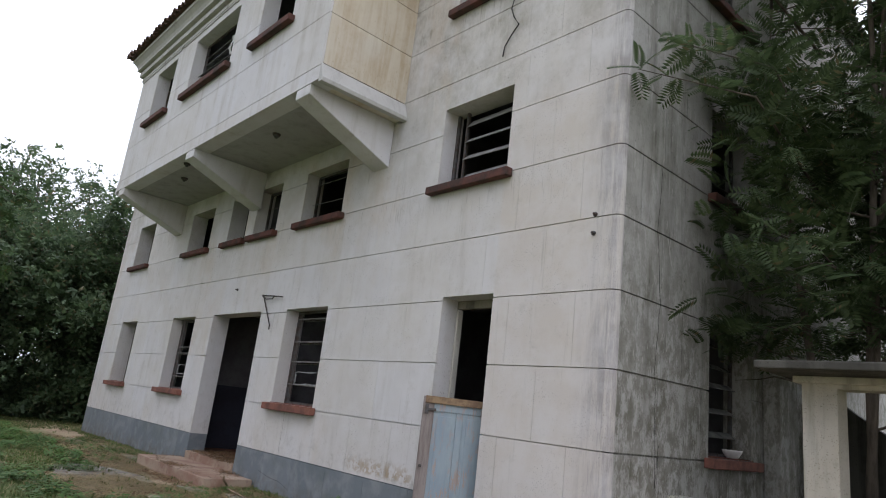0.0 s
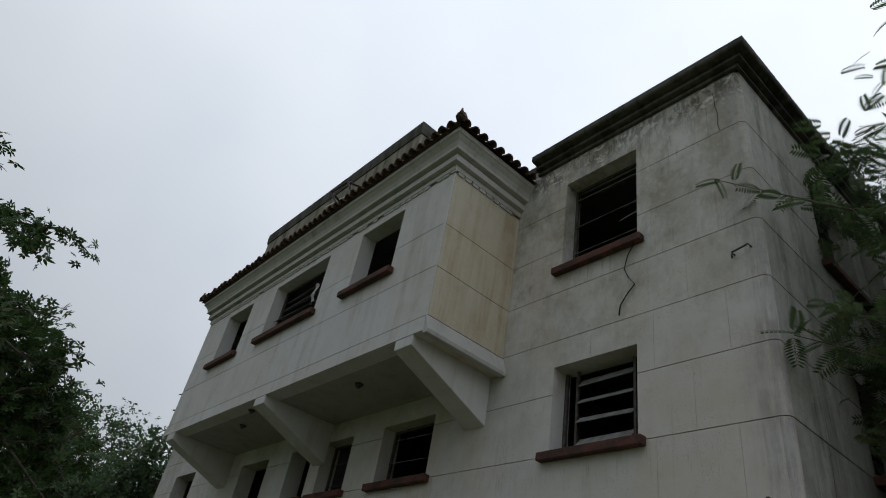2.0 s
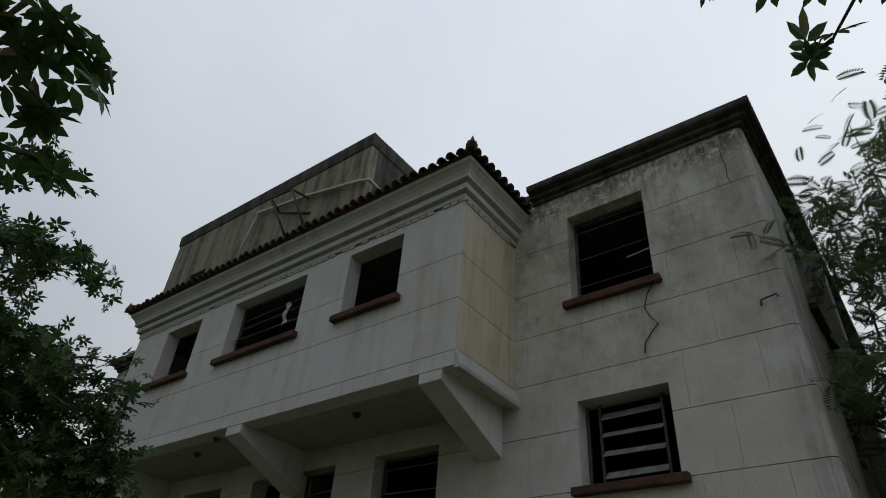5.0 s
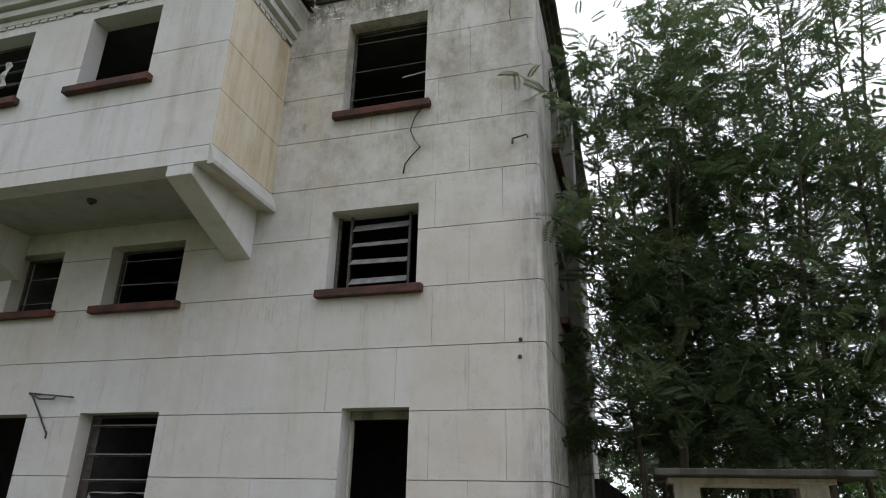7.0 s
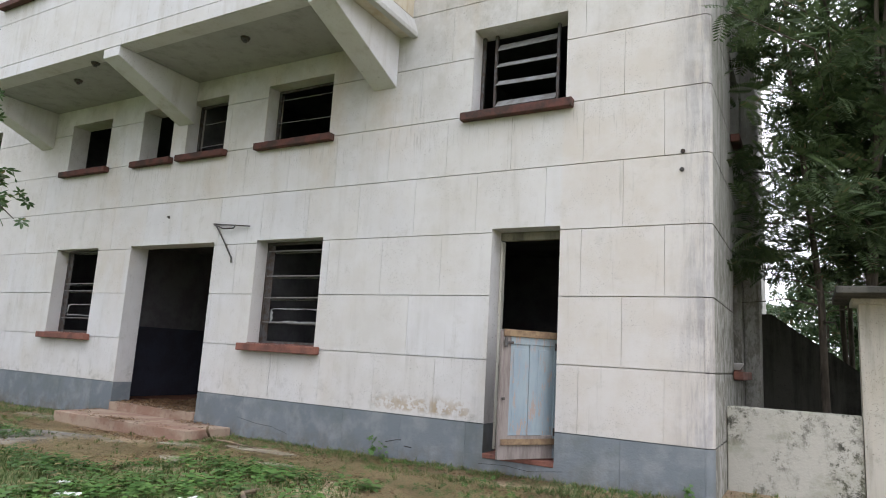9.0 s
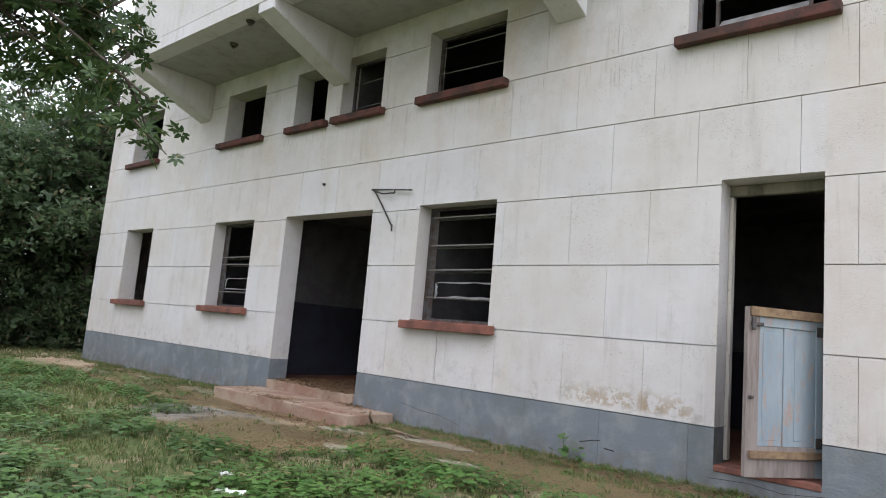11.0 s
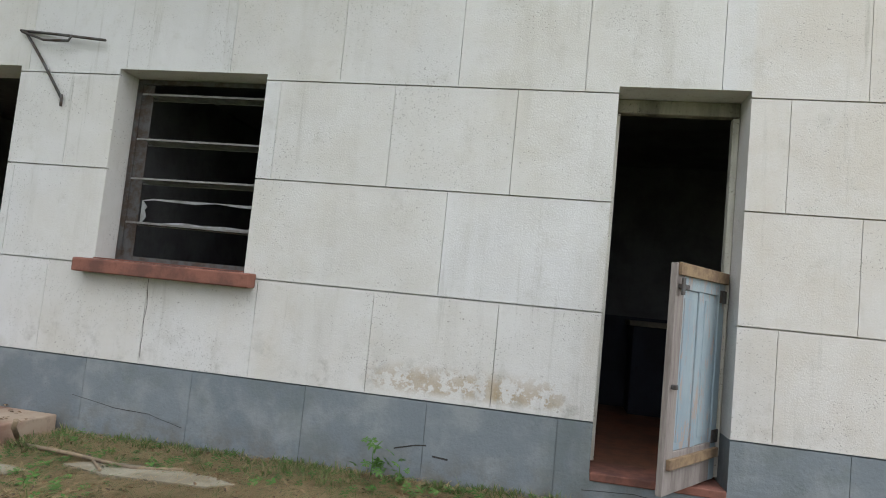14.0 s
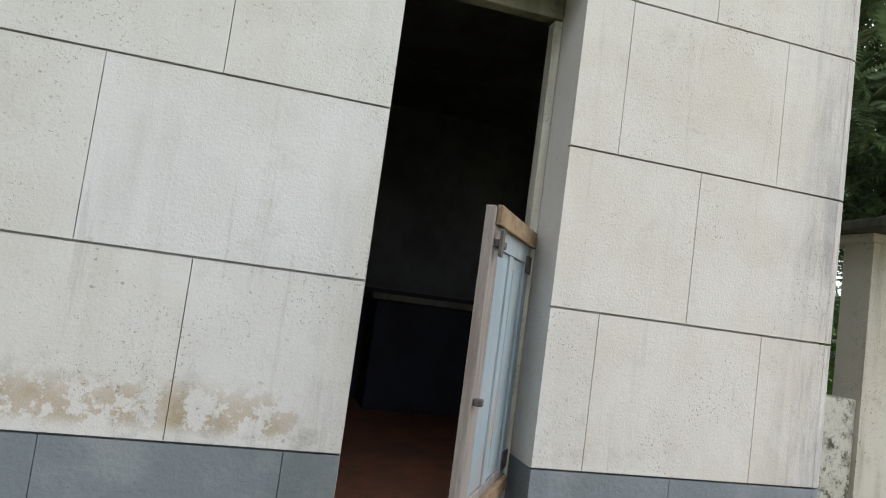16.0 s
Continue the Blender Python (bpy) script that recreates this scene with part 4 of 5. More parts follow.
M_CRACK = simple("crack_shadowed_mortar", (0.05, 0.045, 0.04), (0.03, 0.03, 0.03), 12, 1.0)
CR = [crack([(1.33, 9.3), (1.35, 8.9), (1.36, 8.5)], 0.008), crack([(0.9, 1.32), (0.85, 0.9), (0.8, 1.9), (0.78, 2.1), (0.85, 2.8), (0.75, 3.6), (0.82, 4.4)], 0.007, True), crack([(0.86, 0.5), (0.9, 1.2)], 0.006, True)]
CR += [crack([(-0.95, -0.02), (-0.6, 0.0), (-0.3, -0.03), (0.1, 0.02)], 0.004), crack([(-2.3, 0.08), (-2.15, 0.12), (-2.05, 0.13)], 0.008), crack([(-2.0, 0.06), (-1.9, 0.05)], 0.014), crack([(-5.0, 0.14), (-4.6, 0.08), (-4.3, 0.07), (-4.0, 0.0)], 0.0035), crack([(-4.45, 1.13), (-4.44, 0.8), (-4.45, 0.5)], 0.003)]
for c in CR:
    o = part("crack", c, M_CRACK, wall_east if c in CR[1:3] else wall_south)

# ---- side of the house: pilaster, downpipe, outer stair ----
bm = bmesh.new()
box(bm, X_RIGHT + 0.002, X_RIGHT + 0.22, 3.5, 4.1, -0.4, 9.3, 0.02)
tagged(part("pilaster", bm, M_SIDE), "dark streaked concrete pilaster on the side wall", "pilaster", kind="structure")
stair = thing("outer_stair", "blackened concrete stair against the side wall", "stair", kind="structure")
for k in range(9):
    bm = bmesh.new()
    x = X_RIGHT + 0.05 + k * 0.27
    z = 1.75 - k * 0.19
    box(bm, x, x + 0.28, 5.4, 6.6, z - 0.35, z, 0.006)
    part("tread", bm, M_DARKTOP, stair)
bm = bmesh.new()
for y in (5.25,):
    pr = [(X_RIGHT + 0.05, -0.3), (X_RIGHT + 0.05, 2.25), (X_RIGHT + 0.3, 2.25), (X_RIGHT + 2.1, 0.95), (X_RIGHT + 2.5, 0.9), (X_RIGHT + 2.5, -0.3)]
    a = [bm.verts.new((x, y, z)) for x, z in pr]
    b = [bm.verts.new((x, y + 0.14, z)) for x, z in pr]
    bm.faces.new(a)
    bm.faces.new(b[::-1])
    for k in range(6):
        bm.faces.new((a[k], b[k], b[(k + 1) % 6], a[(k + 1) % 6]))
bmesh.ops.recalc_face_normals(bm, faces=bm.faces[:])
part("balustrade", bm, M_DARKTOP, stair)

# ---- garden wall with a window frame of concrete ----
porch = thing("garden_wall", "stained rendered garden wall with a roofed opening", "garden wall", kind="structure")
PY = 1.06
at_porch = lambda u, v, d: (u, PY + d, v)
bm = slab(bmesh.new(), 3.045, 4.72, -0.5, 2.04, [(3.335, 4.415, 0.85, 2.0)], 0.0, 0.26, at_porch)
bmesh.ops.bevel(bm, geom=[e for e in bm.edges if e.calc_face_angle(0) > 1], offset=0.012, segments=2, affect="EDGES")
part("roofed_frame", bm, M_PORCH, porch)
bm = bmesh.new()
box(bm, X_RIGHT + 0.004, 3.042, PY + 0.03, PY + 0.24, -0.5, 0.845, 0.015)
part("low_wall", bm, M_MOSSY, porch, "low wall blotched black with algae")
bm = bmesh.new()
box(bm, 4.723, 14.0, PY + 0.03, PY + 0.24, -0.5, 0.82, 0.015)
part("low_wall", bm, M_MOSSY, porch, "low wall blotched black with algae")
bm = bmesh.new()
box(bm, 2.82, 5.1, PY - 0.52, PY + 0.78, 2.105, 2.18, 0.012)
for vv in bm.verts:
    vv.co.z += 0.012 * noise.noise(vv.co * 2.5)
part("coping_slab", bm, M_DARKTOP, porch, "thin blackened concrete slab")
bm = bmesh.new()
box(bm, 2.98, 4.8, PY - 0.05, PY + 0.5, 2.041, 2.103, 0.006)
part("lintel", bm, M_PORCH, porch)
plank = thing("dark_beam", "charred timber beam leaning over the garden wall", "beam")
bm = bmesh.new()
box(bm, 4.8, 6.8, PY + 0.3, PY + 0.42, 0.82, 0.98, 0.01)
part("beam_length", bm, M_DARKTOP, plank)
bm = bmesh.new()
box(bm, 4.9, 5.0, PY + 0.3, PY + 0.4, -0.2, 0.82, 0.006)
part("beam_prop", bm, M_DARKTOP, plank)

# ---- car on the far grass ----
car = thing("car", "dark blue saloon car parked on the grass", "car", (2.65, 14.3, 0))
CX, CY, CZ = 0, 0, -0.22
def car_shell(profile, half, mat, name, inset=0.0):
    bm = bmesh.new()
    rows = []
    for s, k in ((-1, 1.0), (-0.9, 1.0), (0.9, 1.0), (1, 1.0)):
        sc = 0.94 if abs(s) == 1 else 1.0
        rows.append([bm.verts.new((CX + x * (0.99 if sc < 1 else 1), CY + s * half, CZ + z)) for x, z in profile])
    n = len(profile)
    for a, b in zip(rows, rows[1:]):
        for k in range(n):
            bm.faces.new((a[k], a[(k + 1) % n], b[(k + 1) % n], b[k])).smooth = False
    bm.faces.new(rows[0][::-1])
    bm.faces.new(rows[-1])
    bmesh.ops.recalc_face_normals(bm, faces=bm.faces[:])
    bmesh.ops.bevel(bm, geom=[e for e in bm.edges if e.calc_face_angle(0) > 0.5], offset=0.03, segments=2, affect="EDGES")
    return part(name, bm, mat, car)


car_shell([(-2.1, 0.3), (-2.15, 0.55), (-2.05, 0.75), (-1.0, 0.92), (1.35, 0.97), (2.05, 0.93), (2.15, 0.7), (2.12, 0.35), (1.8, 0.25), (-1.8, 0.25)], 0.82, M_CARPAINT, "body")
car_shell([(-1.05, 0.9), (-0.35, 1.36), (0.1, 1.41), (0.85, 1.38), (1.5, 0.95)], 0.68, M_CARPAINT, "cabin")
for s in (-1, 1):
    bm = bmesh.new()
    q = [(-0.85, 0.97), (-0.3, 1.31), (0.75, 1.33), (1.22, 0.99)]
    a = [bm.verts.new((CX + x, CY + s * 0.70, CZ + z)) for x, z in q]
    b = [bm.verts.new((CX + x, CY + s * 0.66, CZ + z)) for x, z in q]
    bm.faces.new(a)
    for k in range(4):
        bm.faces.new((a[k], b[k], b[(k + 1) % 4], a[(k + 1) % 4]))
    part("side_window", bm, M_GLASS, car)
    for x in (-1.35, 1.3):
        bm = bmesh.new()
        tube(bm, [(CX + x, CY + s * 0.66, CZ + 0.3), (CX + x, CY + s * 0.84, CZ + 0.3)], 0.3, 20)
        wheel = part("wheel", bm, M_RUBBER, car)
        bm = bmesh.new()
        tube(bm, [(CX + x, CY + s * 0.80, CZ + 0.3), (CX + x, CY + s * 0.85, CZ + 0.3)], (0.2, 0.17), 16)
        part("rim", bm, M_CHROME, wheel)
    bm = bmesh.new()
    box(bm, CX + 2.06, CX + 2.17, CY + s * 0.62 - 0.12, CY + s * 0.62 + 0.12, CZ + 0.68, CZ + 0.82, 0.01)
    part("tail_light", bm, M_SILL, car, "red tail light")
# white posts in the field
for x, y, w in ((6.6, 15.5, 0.55), (7.4, 15.6, 0.3)):
    bm = bmesh.new()
    box(bm, x - w / 2, x + w / 2, y, y + 0.3, -0.35, 0.75, 0.02)
    tagged(part("concrete_post", bm, M_PORCH), "short pale concrete post in the grass", "post", "posts in the field")
mast = thing("radio_mast", "thin steel pole with cross arms beyond the house", "mast", (-30.5, 4.6, -0.3))
bm = bmesh.new()
tube(bm, [(0, 0, 0), (0, 0, 14.2)], (0.12, 0.07), 8)
part("pole", bm, M_STEEL, mast)
for z in (10.6, 11.6, 12.7, 13.6):
    bm = bmesh.new()
    tube(bm, [(-0.9, -0.6, z), (0.9, 0.6, z + 0.1)], 0.04, 6)
    part("cross_arm", bm, M_STEEL, mast)


# ---- plants ----
def leaf_mesh(name, template, centres, scale, mats_dir, material, parent=None, label="", flat=0.5, seed=0):
    """One mesh of many leaf sprays. template: (k, 4, 3) quads; centres: (n, 3); mats_dir: preferred outward directions or None."""
    r = np.random.default_rng(seed)
    n = len(centres)
    yaw, tilt, roll = r.uniform(0, 2 * np.pi, n), r.normal(0.15, 0.5, n) * flat * 2, r.normal(0, 0.5, n) * flat * 2
    cy, sy, ct, st, cr, sr = np.cos(yaw), np.sin(yaw), np.cos(tilt), np.sin(tilt), np.cos(roll), np.sin(roll)
    zero, one = np.zeros(n), np.ones(n)
    rz = np.stack([cy, -sy, zero, sy, cy, zero, zero, zero, one], -1).reshape(n, 3, 3)
    rx = np.stack([one, zero, zero, zero, ct, -st, zero, st, ct], -1).reshape(n, 3, 3)
    ry = np.stack([cr, zero, sr, zero, one, zero, -sr, zero, cr], -1).reshape(n, 3, 3)
    turn = rz @ rx @ ry
    size = scale * r.uniform(0.7, 1.25, n)
    tv = template.reshape(-1, 3)
    pts = np.einsum("nij,kj->nki", turn, tv) * size[:, None, None] + np.asarray(centres)[:, None, :]
    pts = pts.reshape(-1, 3)
    me = bpy.data.meshes.new(name)
    nv = len(pts)
    me.vertices.add(nv)
    me.vertices.foreach_set("co", pts.astype(np.float32).ravel())
    me.loops.add(nv)
    me.loops.foreach_set("vertex_index", np.arange(nv, dtype=np.int32))
    me.polygons.add(nv // 4)
    me.polygons.foreach_set("loop_start", np.arange(0, nv, 4, dtype=np.int32))
    me.update(calc_edges=True)
    me.materials.append(material)
    ob = new(name, me)
    ob.parent = parent
    if label:
        ob["label"] = label
    return ob


def blade(base, tip, width, up=(0, 0, 1), sag=0.0):
    b, t = np.array(base, float), np.array(tip, float)
    d = t - b
    side = np.cross(d, up)
    side = side / (np.linalg.norm(side) + 1e-9) * width / 2
    mid = b + d * 0.45 + np.array(up) * sag
    return [b, mid - side, t, mid + side]


def spray_feather():
    """A pinnate leaf with narrow drooping leaflets in pairs."""
    q = [blade((0, 0, 0), (0, 1, -0.3), 0.014, sag=0.06)]
    for k in range(10):
        y = 0.10 + k * 0.09
        ln = 0.30 * math.sin(0.6 + 2.1 * (k + 1) / 11)
        for s in (-1, 1):
            q.append(blade((0, y, -0.3 * y * y), (s * ln, y + 0.13, -0.05 - 0.32 * y * y), 0.085))
    return np.array(q)


def oval(base, tip, width, sag=0.0):
    """A leaf of two halves folded along its midrib."""
    b, p = np.array(base, float), np.array(tip, float)
    d = p - b
    side = np.cross(d, (0.1, 0.05, 1.0))
    side = side / (np.linalg.norm(side) + 1e-9) * width / 2
    up = np.array((0, 0, sag))
    l3, l7 = b + d * 0.3 - side + up, b + d * 0.68 - side * 0.88 + up
    r3, r7 = b + d * 0.3 + side + up, b + d * 0.68 + side * 0.88 + up
    return [[b, l3, l7, p], [b, p, r7, r3]]


def spray_broad():
    """A twig end with seven oval leaves."""
    q = []
    for k, (a, ln) in enumerate(((0, 1.0), (0.9, 0.9), (-0.9, 0.92), (1.7, 0.75), (-1.8, 0.8), (2.6, 0.6), (-2.5, 0.55))):
        y0 = 0.5 - k * 0.06
        q += oval((0, y0, 0), (math.sin(a) * ln, y0 + math.cos(a) * ln, 0.12 * (-1) ** k - 0.12), 0.34, 0.04)
    return np.array(q)


def spray_clump():
    r = np.random.default_rng(9)
    q = []
    for k in range(10):
        d = r.normal(size=3)
        d[2] = d[2] * 0.5
        d = d / np.linalg.norm(d)
        b = r.normal(size=3) * 0.35
        q.append(blade(b, b + d * r.uniform(0.5, 1.0), 0.45))
    return np.array(q)


FEATHER, BROAD, CLUMP = spray_feather(), spray_broad(), spray_clump()


def tree(name, x, y, height, spread, stems, template, size, n_leaf, material, seed, label, low=0.25, trunk_r=0.1, lean=0.12, limb_n=16, drift=(0, 0), clear=0.3, airy=None):
    """Tapered stems with limbs and a ragged crown of leaf sprays along the limbs."""
    r = random.Random(seed)
    z0 = gz(x, y) - 0.05
    t = thing(name, label, "tree", (x, y, z0))
    wood = bmesh.new()
    anchors = []
    for s in range(stems):
        a = r.uniform(0, 6.28)
        off = Vector((math.cos(a), math.sin(a), 0)) * (0.25 * (stems > 1))
        h = height * r.uniform(0.75, 1.0)
        dirx, diry = math.cos(a) * lean + drift[0], math.sin(a) * lean + drift[1]
        pts = []
        for k in range(9):
            f = k / 8
            pts.append(off + Vector((dirx * h * f ** 1.3 + r.uniform(-0.08, 0.08) * f * 2, diry * h * f ** 1.3 + r.uniform(-0.08, 0.08) * f * 2, h * f)))
        tube(wood, pts, [trunk_r * (1 - 0.85 * k / 8) for k in range(9)], 7)
        for k in range(limb_n):
            f = low + (0.98 - low) * (k + r.random()) / limb_n
            i = min(int(f * 8), 7)
            p = pts[i].lerp(pts[i + 1], f * 8 - i)
            b = r.uniform(0, 6.28)
            ln = spread * (0.45 + 0.75 * math.sin(math.pi * min(1, max(0.12, (f - low) / (1 - low) * 0.85 + 0.12)))) * r.uniform(0.6, 1.1)
            up = r.uniform(0.1, 0.7)
            q = [p]
            for j in range(1, 5):
                g = j / 4
                q.append(p + Vector((math.cos(b) * ln * g, math.sin(b) * ln * g, ln * up * g - 0.35 * ln * g * g)) + Vector((r.uniform(-1, 1), r.uniform(-1, 1), r.uniform(-1, 1))) * 0.06 * ln)
            rr = trunk_r * 0.35 * (1 - 0.6 * f)
            tube(wood, q, [rr, rr * 0.8, rr * 0.6, rr * 0.4, rr * 0.2], 5, False)
            for j in range(1, 5):
                anchors.append((q[j], 0.5 + 0.25 * j))
    part("trunk", wood, M_BARK, t)
    rn = np.random.default_rng(seed)
    w = np.array([a[1] for a in anchors])
    pick = rn.choice(len(anchors), n_leaf, p=w / w.sum())
    base = np.array([list(a[0]) for a in anchors])[pick]
    cen = base + rn.normal(size=(n_leaf, 3)) * np.array([0.22, 0.22, 0.17]) * spread
    cen = cen[cen[:, 2] > clear]
    if airy:
        # the crown thins out towards its top
        keep = 1 - 0.55 * np.clip((cen[:, 2] - airy) / 3.5, 0, 1)
        cen = cen[rn.random(len(cen)) < keep]
    leaf_mesh("crown", template, cen, size, None, material, t, "", 0.5, seed)
    return t


FEATHERY = "slender tree with feathery green pinnate foliage"
for k, (x, y, h, sp, st, n) in enumerate(((2.95, 2.6, 12.0, 1.15, 3, 2800), (3.6, 4.2, 13.5, 1.6, 3, 2500), (4.9, 3.2, 12.5, 1.6, 3, 2700), (6.2, 3.6, 14.0, 1.8, 3, 2900), (3.2, 6.6, 13.0, 1.6, 2, 1700), (5.2, 6.0, 13.0, 1.8, 2, 1500), (7.8, 4.8, 10.0, 1.9, 2, 1500), (8.8, 2.6, 7.5, 1.7, 2, 1800), (10.4, 6.6, 12.0, 2.2, 2, 1500))):
    tree("feathery_tree", x, y, h, sp, st, FEATHER, 0.36, int(n * 1.15), M_FEATHER, 20 + k, FEATHERY, 0.2, 0.055, 0.08, 24, clear=2.6, airy=5.3)
# far trees across the field on the east
for k in range(12):
    r = random.Random(300 + k)
    tree("field_tree", -4 + k * 3.2 + r.uniform(-1, 1), 31 + r.uniform(-5, 8), r.uniform(5, 8), 2.2, 1, CLUMP, 0.34, 1300, M_FAR, 320 + k, "leafy tree at the far edge of the field", 0.1, 0.12, 0.05, 12)
# dense trees beyond the west end
for k, (x, y, h, sp) in enumerate(((-20.5, 1.5, 8.5, 2.6), (-22, -2.5, 8.0, 2.8), (-24, 3.5, 10.0, 3.0), (-23, -6.5, 9.0, 3.0), (-27, -1.0, 11.0, 3.2), (-20.5, 5.0, 9.0, 2.6), (-28, -9, 11.0, 3.2), (-21, -10, 8.5, 2.8), (-31, 3, 11.0, 3.4), (-19.0, -4.8, 5.2, 1.9))):
    tree("leafy_tree", x, y, h, sp, 2, CLUMP, 0.24, 3300, M_FAR, 60 + k, "dense dark green broadleaf tree", 0.1, 0.16, 0.08, 20)
for k in range(14):
    r = random.Random(700 + k)
    x, y = r.uniform(-21.5, -18.2), -9 + k * 1.0
    t = thing("shrub", "tangled dark green shrub under the trees", "shrub", (x, y, gz(x, y) - 0.03), "shrubs beyond the house")
    rn = np.random.default_rng(700 + k)
    c = rn.normal(size=(420, 3)) * np.array([0.8, 0.7, 0.45]) + np.array([0, 0, 0.7])
    c[:, 2] = np.abs(c[:, 2])
    leaf_mesh("crown", CLUMP, c, 0.2, None, M_FAR, t, "", 0.5, 700 + k)
    bm = bmesh.new()
    for j in range(5):
        a = r.uniform(0, 6.28)
        tube(bm, [(0, 0, 0), (0.3 * math.cos(a), 0.3 * math.sin(a), 0.5), (0.7 * math.cos(a), 0.7 * math.sin(a), 1.1)], (0.025, 0.018, 0.006), 5)
    part("stems", bm, M_BARK, t)


for k, (x, y, w) in enumerate(((6.6, 3.9, 0.8), (7.6, 4.9, 1.0), (8.7, 5.6, 1.0), (9.8, 5.2, 1.0), (8.4, 4.0, 0.8), (11.0, 6.4, 1.2), (6.1, 5.9, 1.0), (7.3, 8.2, 1.3))):
    r = random.Random(760 + k)
    t = thing("shrub", "tangled green shrub with bare branches behind the garden wall", "shrub", (x, y, gz(x, y) - 0.03), "shrubs behind the garden wall")
    rn = np.random.default_rng(760 + k)
    c = rn.normal(size=(260, 3)) * np.array([0.6, 0.6, 0.65]) * w + np.array([0, 0, 1.35])
    c = c[c[:, 2] > 0.15]
    leaf_mesh("crown", BROAD, c, 0.13, None, M_WEED, t, "", 0.5, 760 + k)
    bm = bmesh.new()
    for j in range(9):
        a = r.uniform(0, 6.28)
        ln = r.uniform(0.7, 1.4) * w
        tube(bm, [(0, 0, 0), (0.3 * ln * math.cos(a), 0.3 * ln * math.sin(a), 0.6), (0.7 * ln * math.cos(a + 0.3), 0.7 * ln * math.sin(a + 0.3), 1.1), (ln * math.cos(a + 0.2), ln * math.sin(a + 0.2), r.uniform(1.0, 2.2))], (0.03, 0.022, 0.014, 0.005), 5)
    part("stems", bm, M_STICK, t)


def bough(bm, r, pts, radius):
    tube(bm, pts, [radius * (1 - 0.8 * k / (len(pts) - 1)) for k in range(len(pts))], 6)


def hanging_tree(name, x, y, trunk_h, boughs, n, size, seed, label, jitter):
    """A tree whose trunk stands off the path and whose boughs hang into view."""
    r = random.Random(seed)
    rn = np.random.default_rng(seed)
    z0 = gz(x, y) - 0.05
    t = thing(name, label, "tree", (x, y, z0))
    wood = bmesh.new()
    tube(wood, [(0, 0, 0), (0.05, 0.05, trunk_h * 0.5), (0.0, 0.1, trunk_h)], (0.2, 0.15, 0.11), 10)
    cen = []
    for tip in boughs:
        a = Vector((0, 0.1, trunk_h - 0.1))
        b = Vector(tip) - Vector((x, y, z0))
        mid = a.lerp(b, 0.55) + Vector((0, 0, 0.45))
        pts = [a, a.lerp(mid, 0.5) + Vector((0, 0, 0.15)), mid, mid.lerp(b, 0.6), b]
        bough(wood, r, pts, 0.035)
        for j in range(10):
            g = 0.45 + 0.55 * j / 9
            p = mid.lerp(b, max(0, (g - 0.45) / 0.55))
            e = p + Vector((r.uniform(-1, 1), r.uniform(-1, 1), r.uniform(-0.9, 0.4))) * jitter
            tube(wood, [p, p.lerp(e, 0.5) + Vector((0, 0, 0.05)), e], (0.014, 0.009, 0.004), 5)
            for _ in range(n):
                f = r.random()
                cen.append(list(p.lerp(e, f) + Vector((r.gauss(0, 1), r.gauss(0, 1), r.gauss(0, 1))) * 0.12 * jitter))
    part("trunk", wood, M_BARK, t)
    leaf_mesh("crown", BROAD, np.array(cen), size, None, M_BROAD, t, "", 0.6, seed)
    return t


hanging_tree("broadleaf_tree", -5.2, -8.2, 4.6, [(-3.4, -5.0, 2.55), (-3.2, -5.2, 3.6), (-3.6, -5.7, 4.3), (-2.6, -6.3, 4.7), (-4.6, -5.0, 3.2), (-5.0, -5.2, 4.6), (-2.5, -6.8, 5.4), (-4.2, -5.9, 5.6), (-5.6, -5.6, 3.8), (-3.3, -5.6, 3.1), (-3.9, -5.3, 4.0), (-4.4, -5.6, 2.9), (-3.0, -5.8, 3.9), (-5.2, -6.0, 3.4), (-4.9, -6.2, 5.0), (-3.05, -4.65, 2.45), (-3.5, -4.7, 2.9), (-3.9, -4.6, 3.3), (-4.5, -4.5, 3.0), (-3.3, -4.75, 3.3), (-4.9, -4.4, 3.6)], 24, 0.085, 41, "broadleaf tree with low drooping boughs", 0.55)
hanging_tree("overhanging_tree", 6.6, -9.6, 4.9, [(2.36, -6.05, 4.42), (2.75, -5.6, 4.25), (2.85, -6.0, 4.15), (2.95, -5.9, 4.0), (3.1, -5.95, 3.95), (3.25, -5.85, 3.85), (3.4, -6.0, 4.0), (3.5, -5.8, 3.8), (3.7, -6.0, 3.9), (3.2, -5.85, 3.6), (3.02, -5.9, 3.75), (3.45, -5.85, 3.6), (3.6, -5.9, 3.7)], 4, 0.125, 42, "dark broadleaf tree hanging over the path", 0.3)
hanging_tree("overhanging_tree", -0.4, -10.4, 4.2, [(0.42, -7.5, 3.72), (0.3, -7.55, 3.5), (0.2, -7.6, 3.3)], 4, 0.125, 43, "dark broadleaf tree hanging over the path", 0.3)

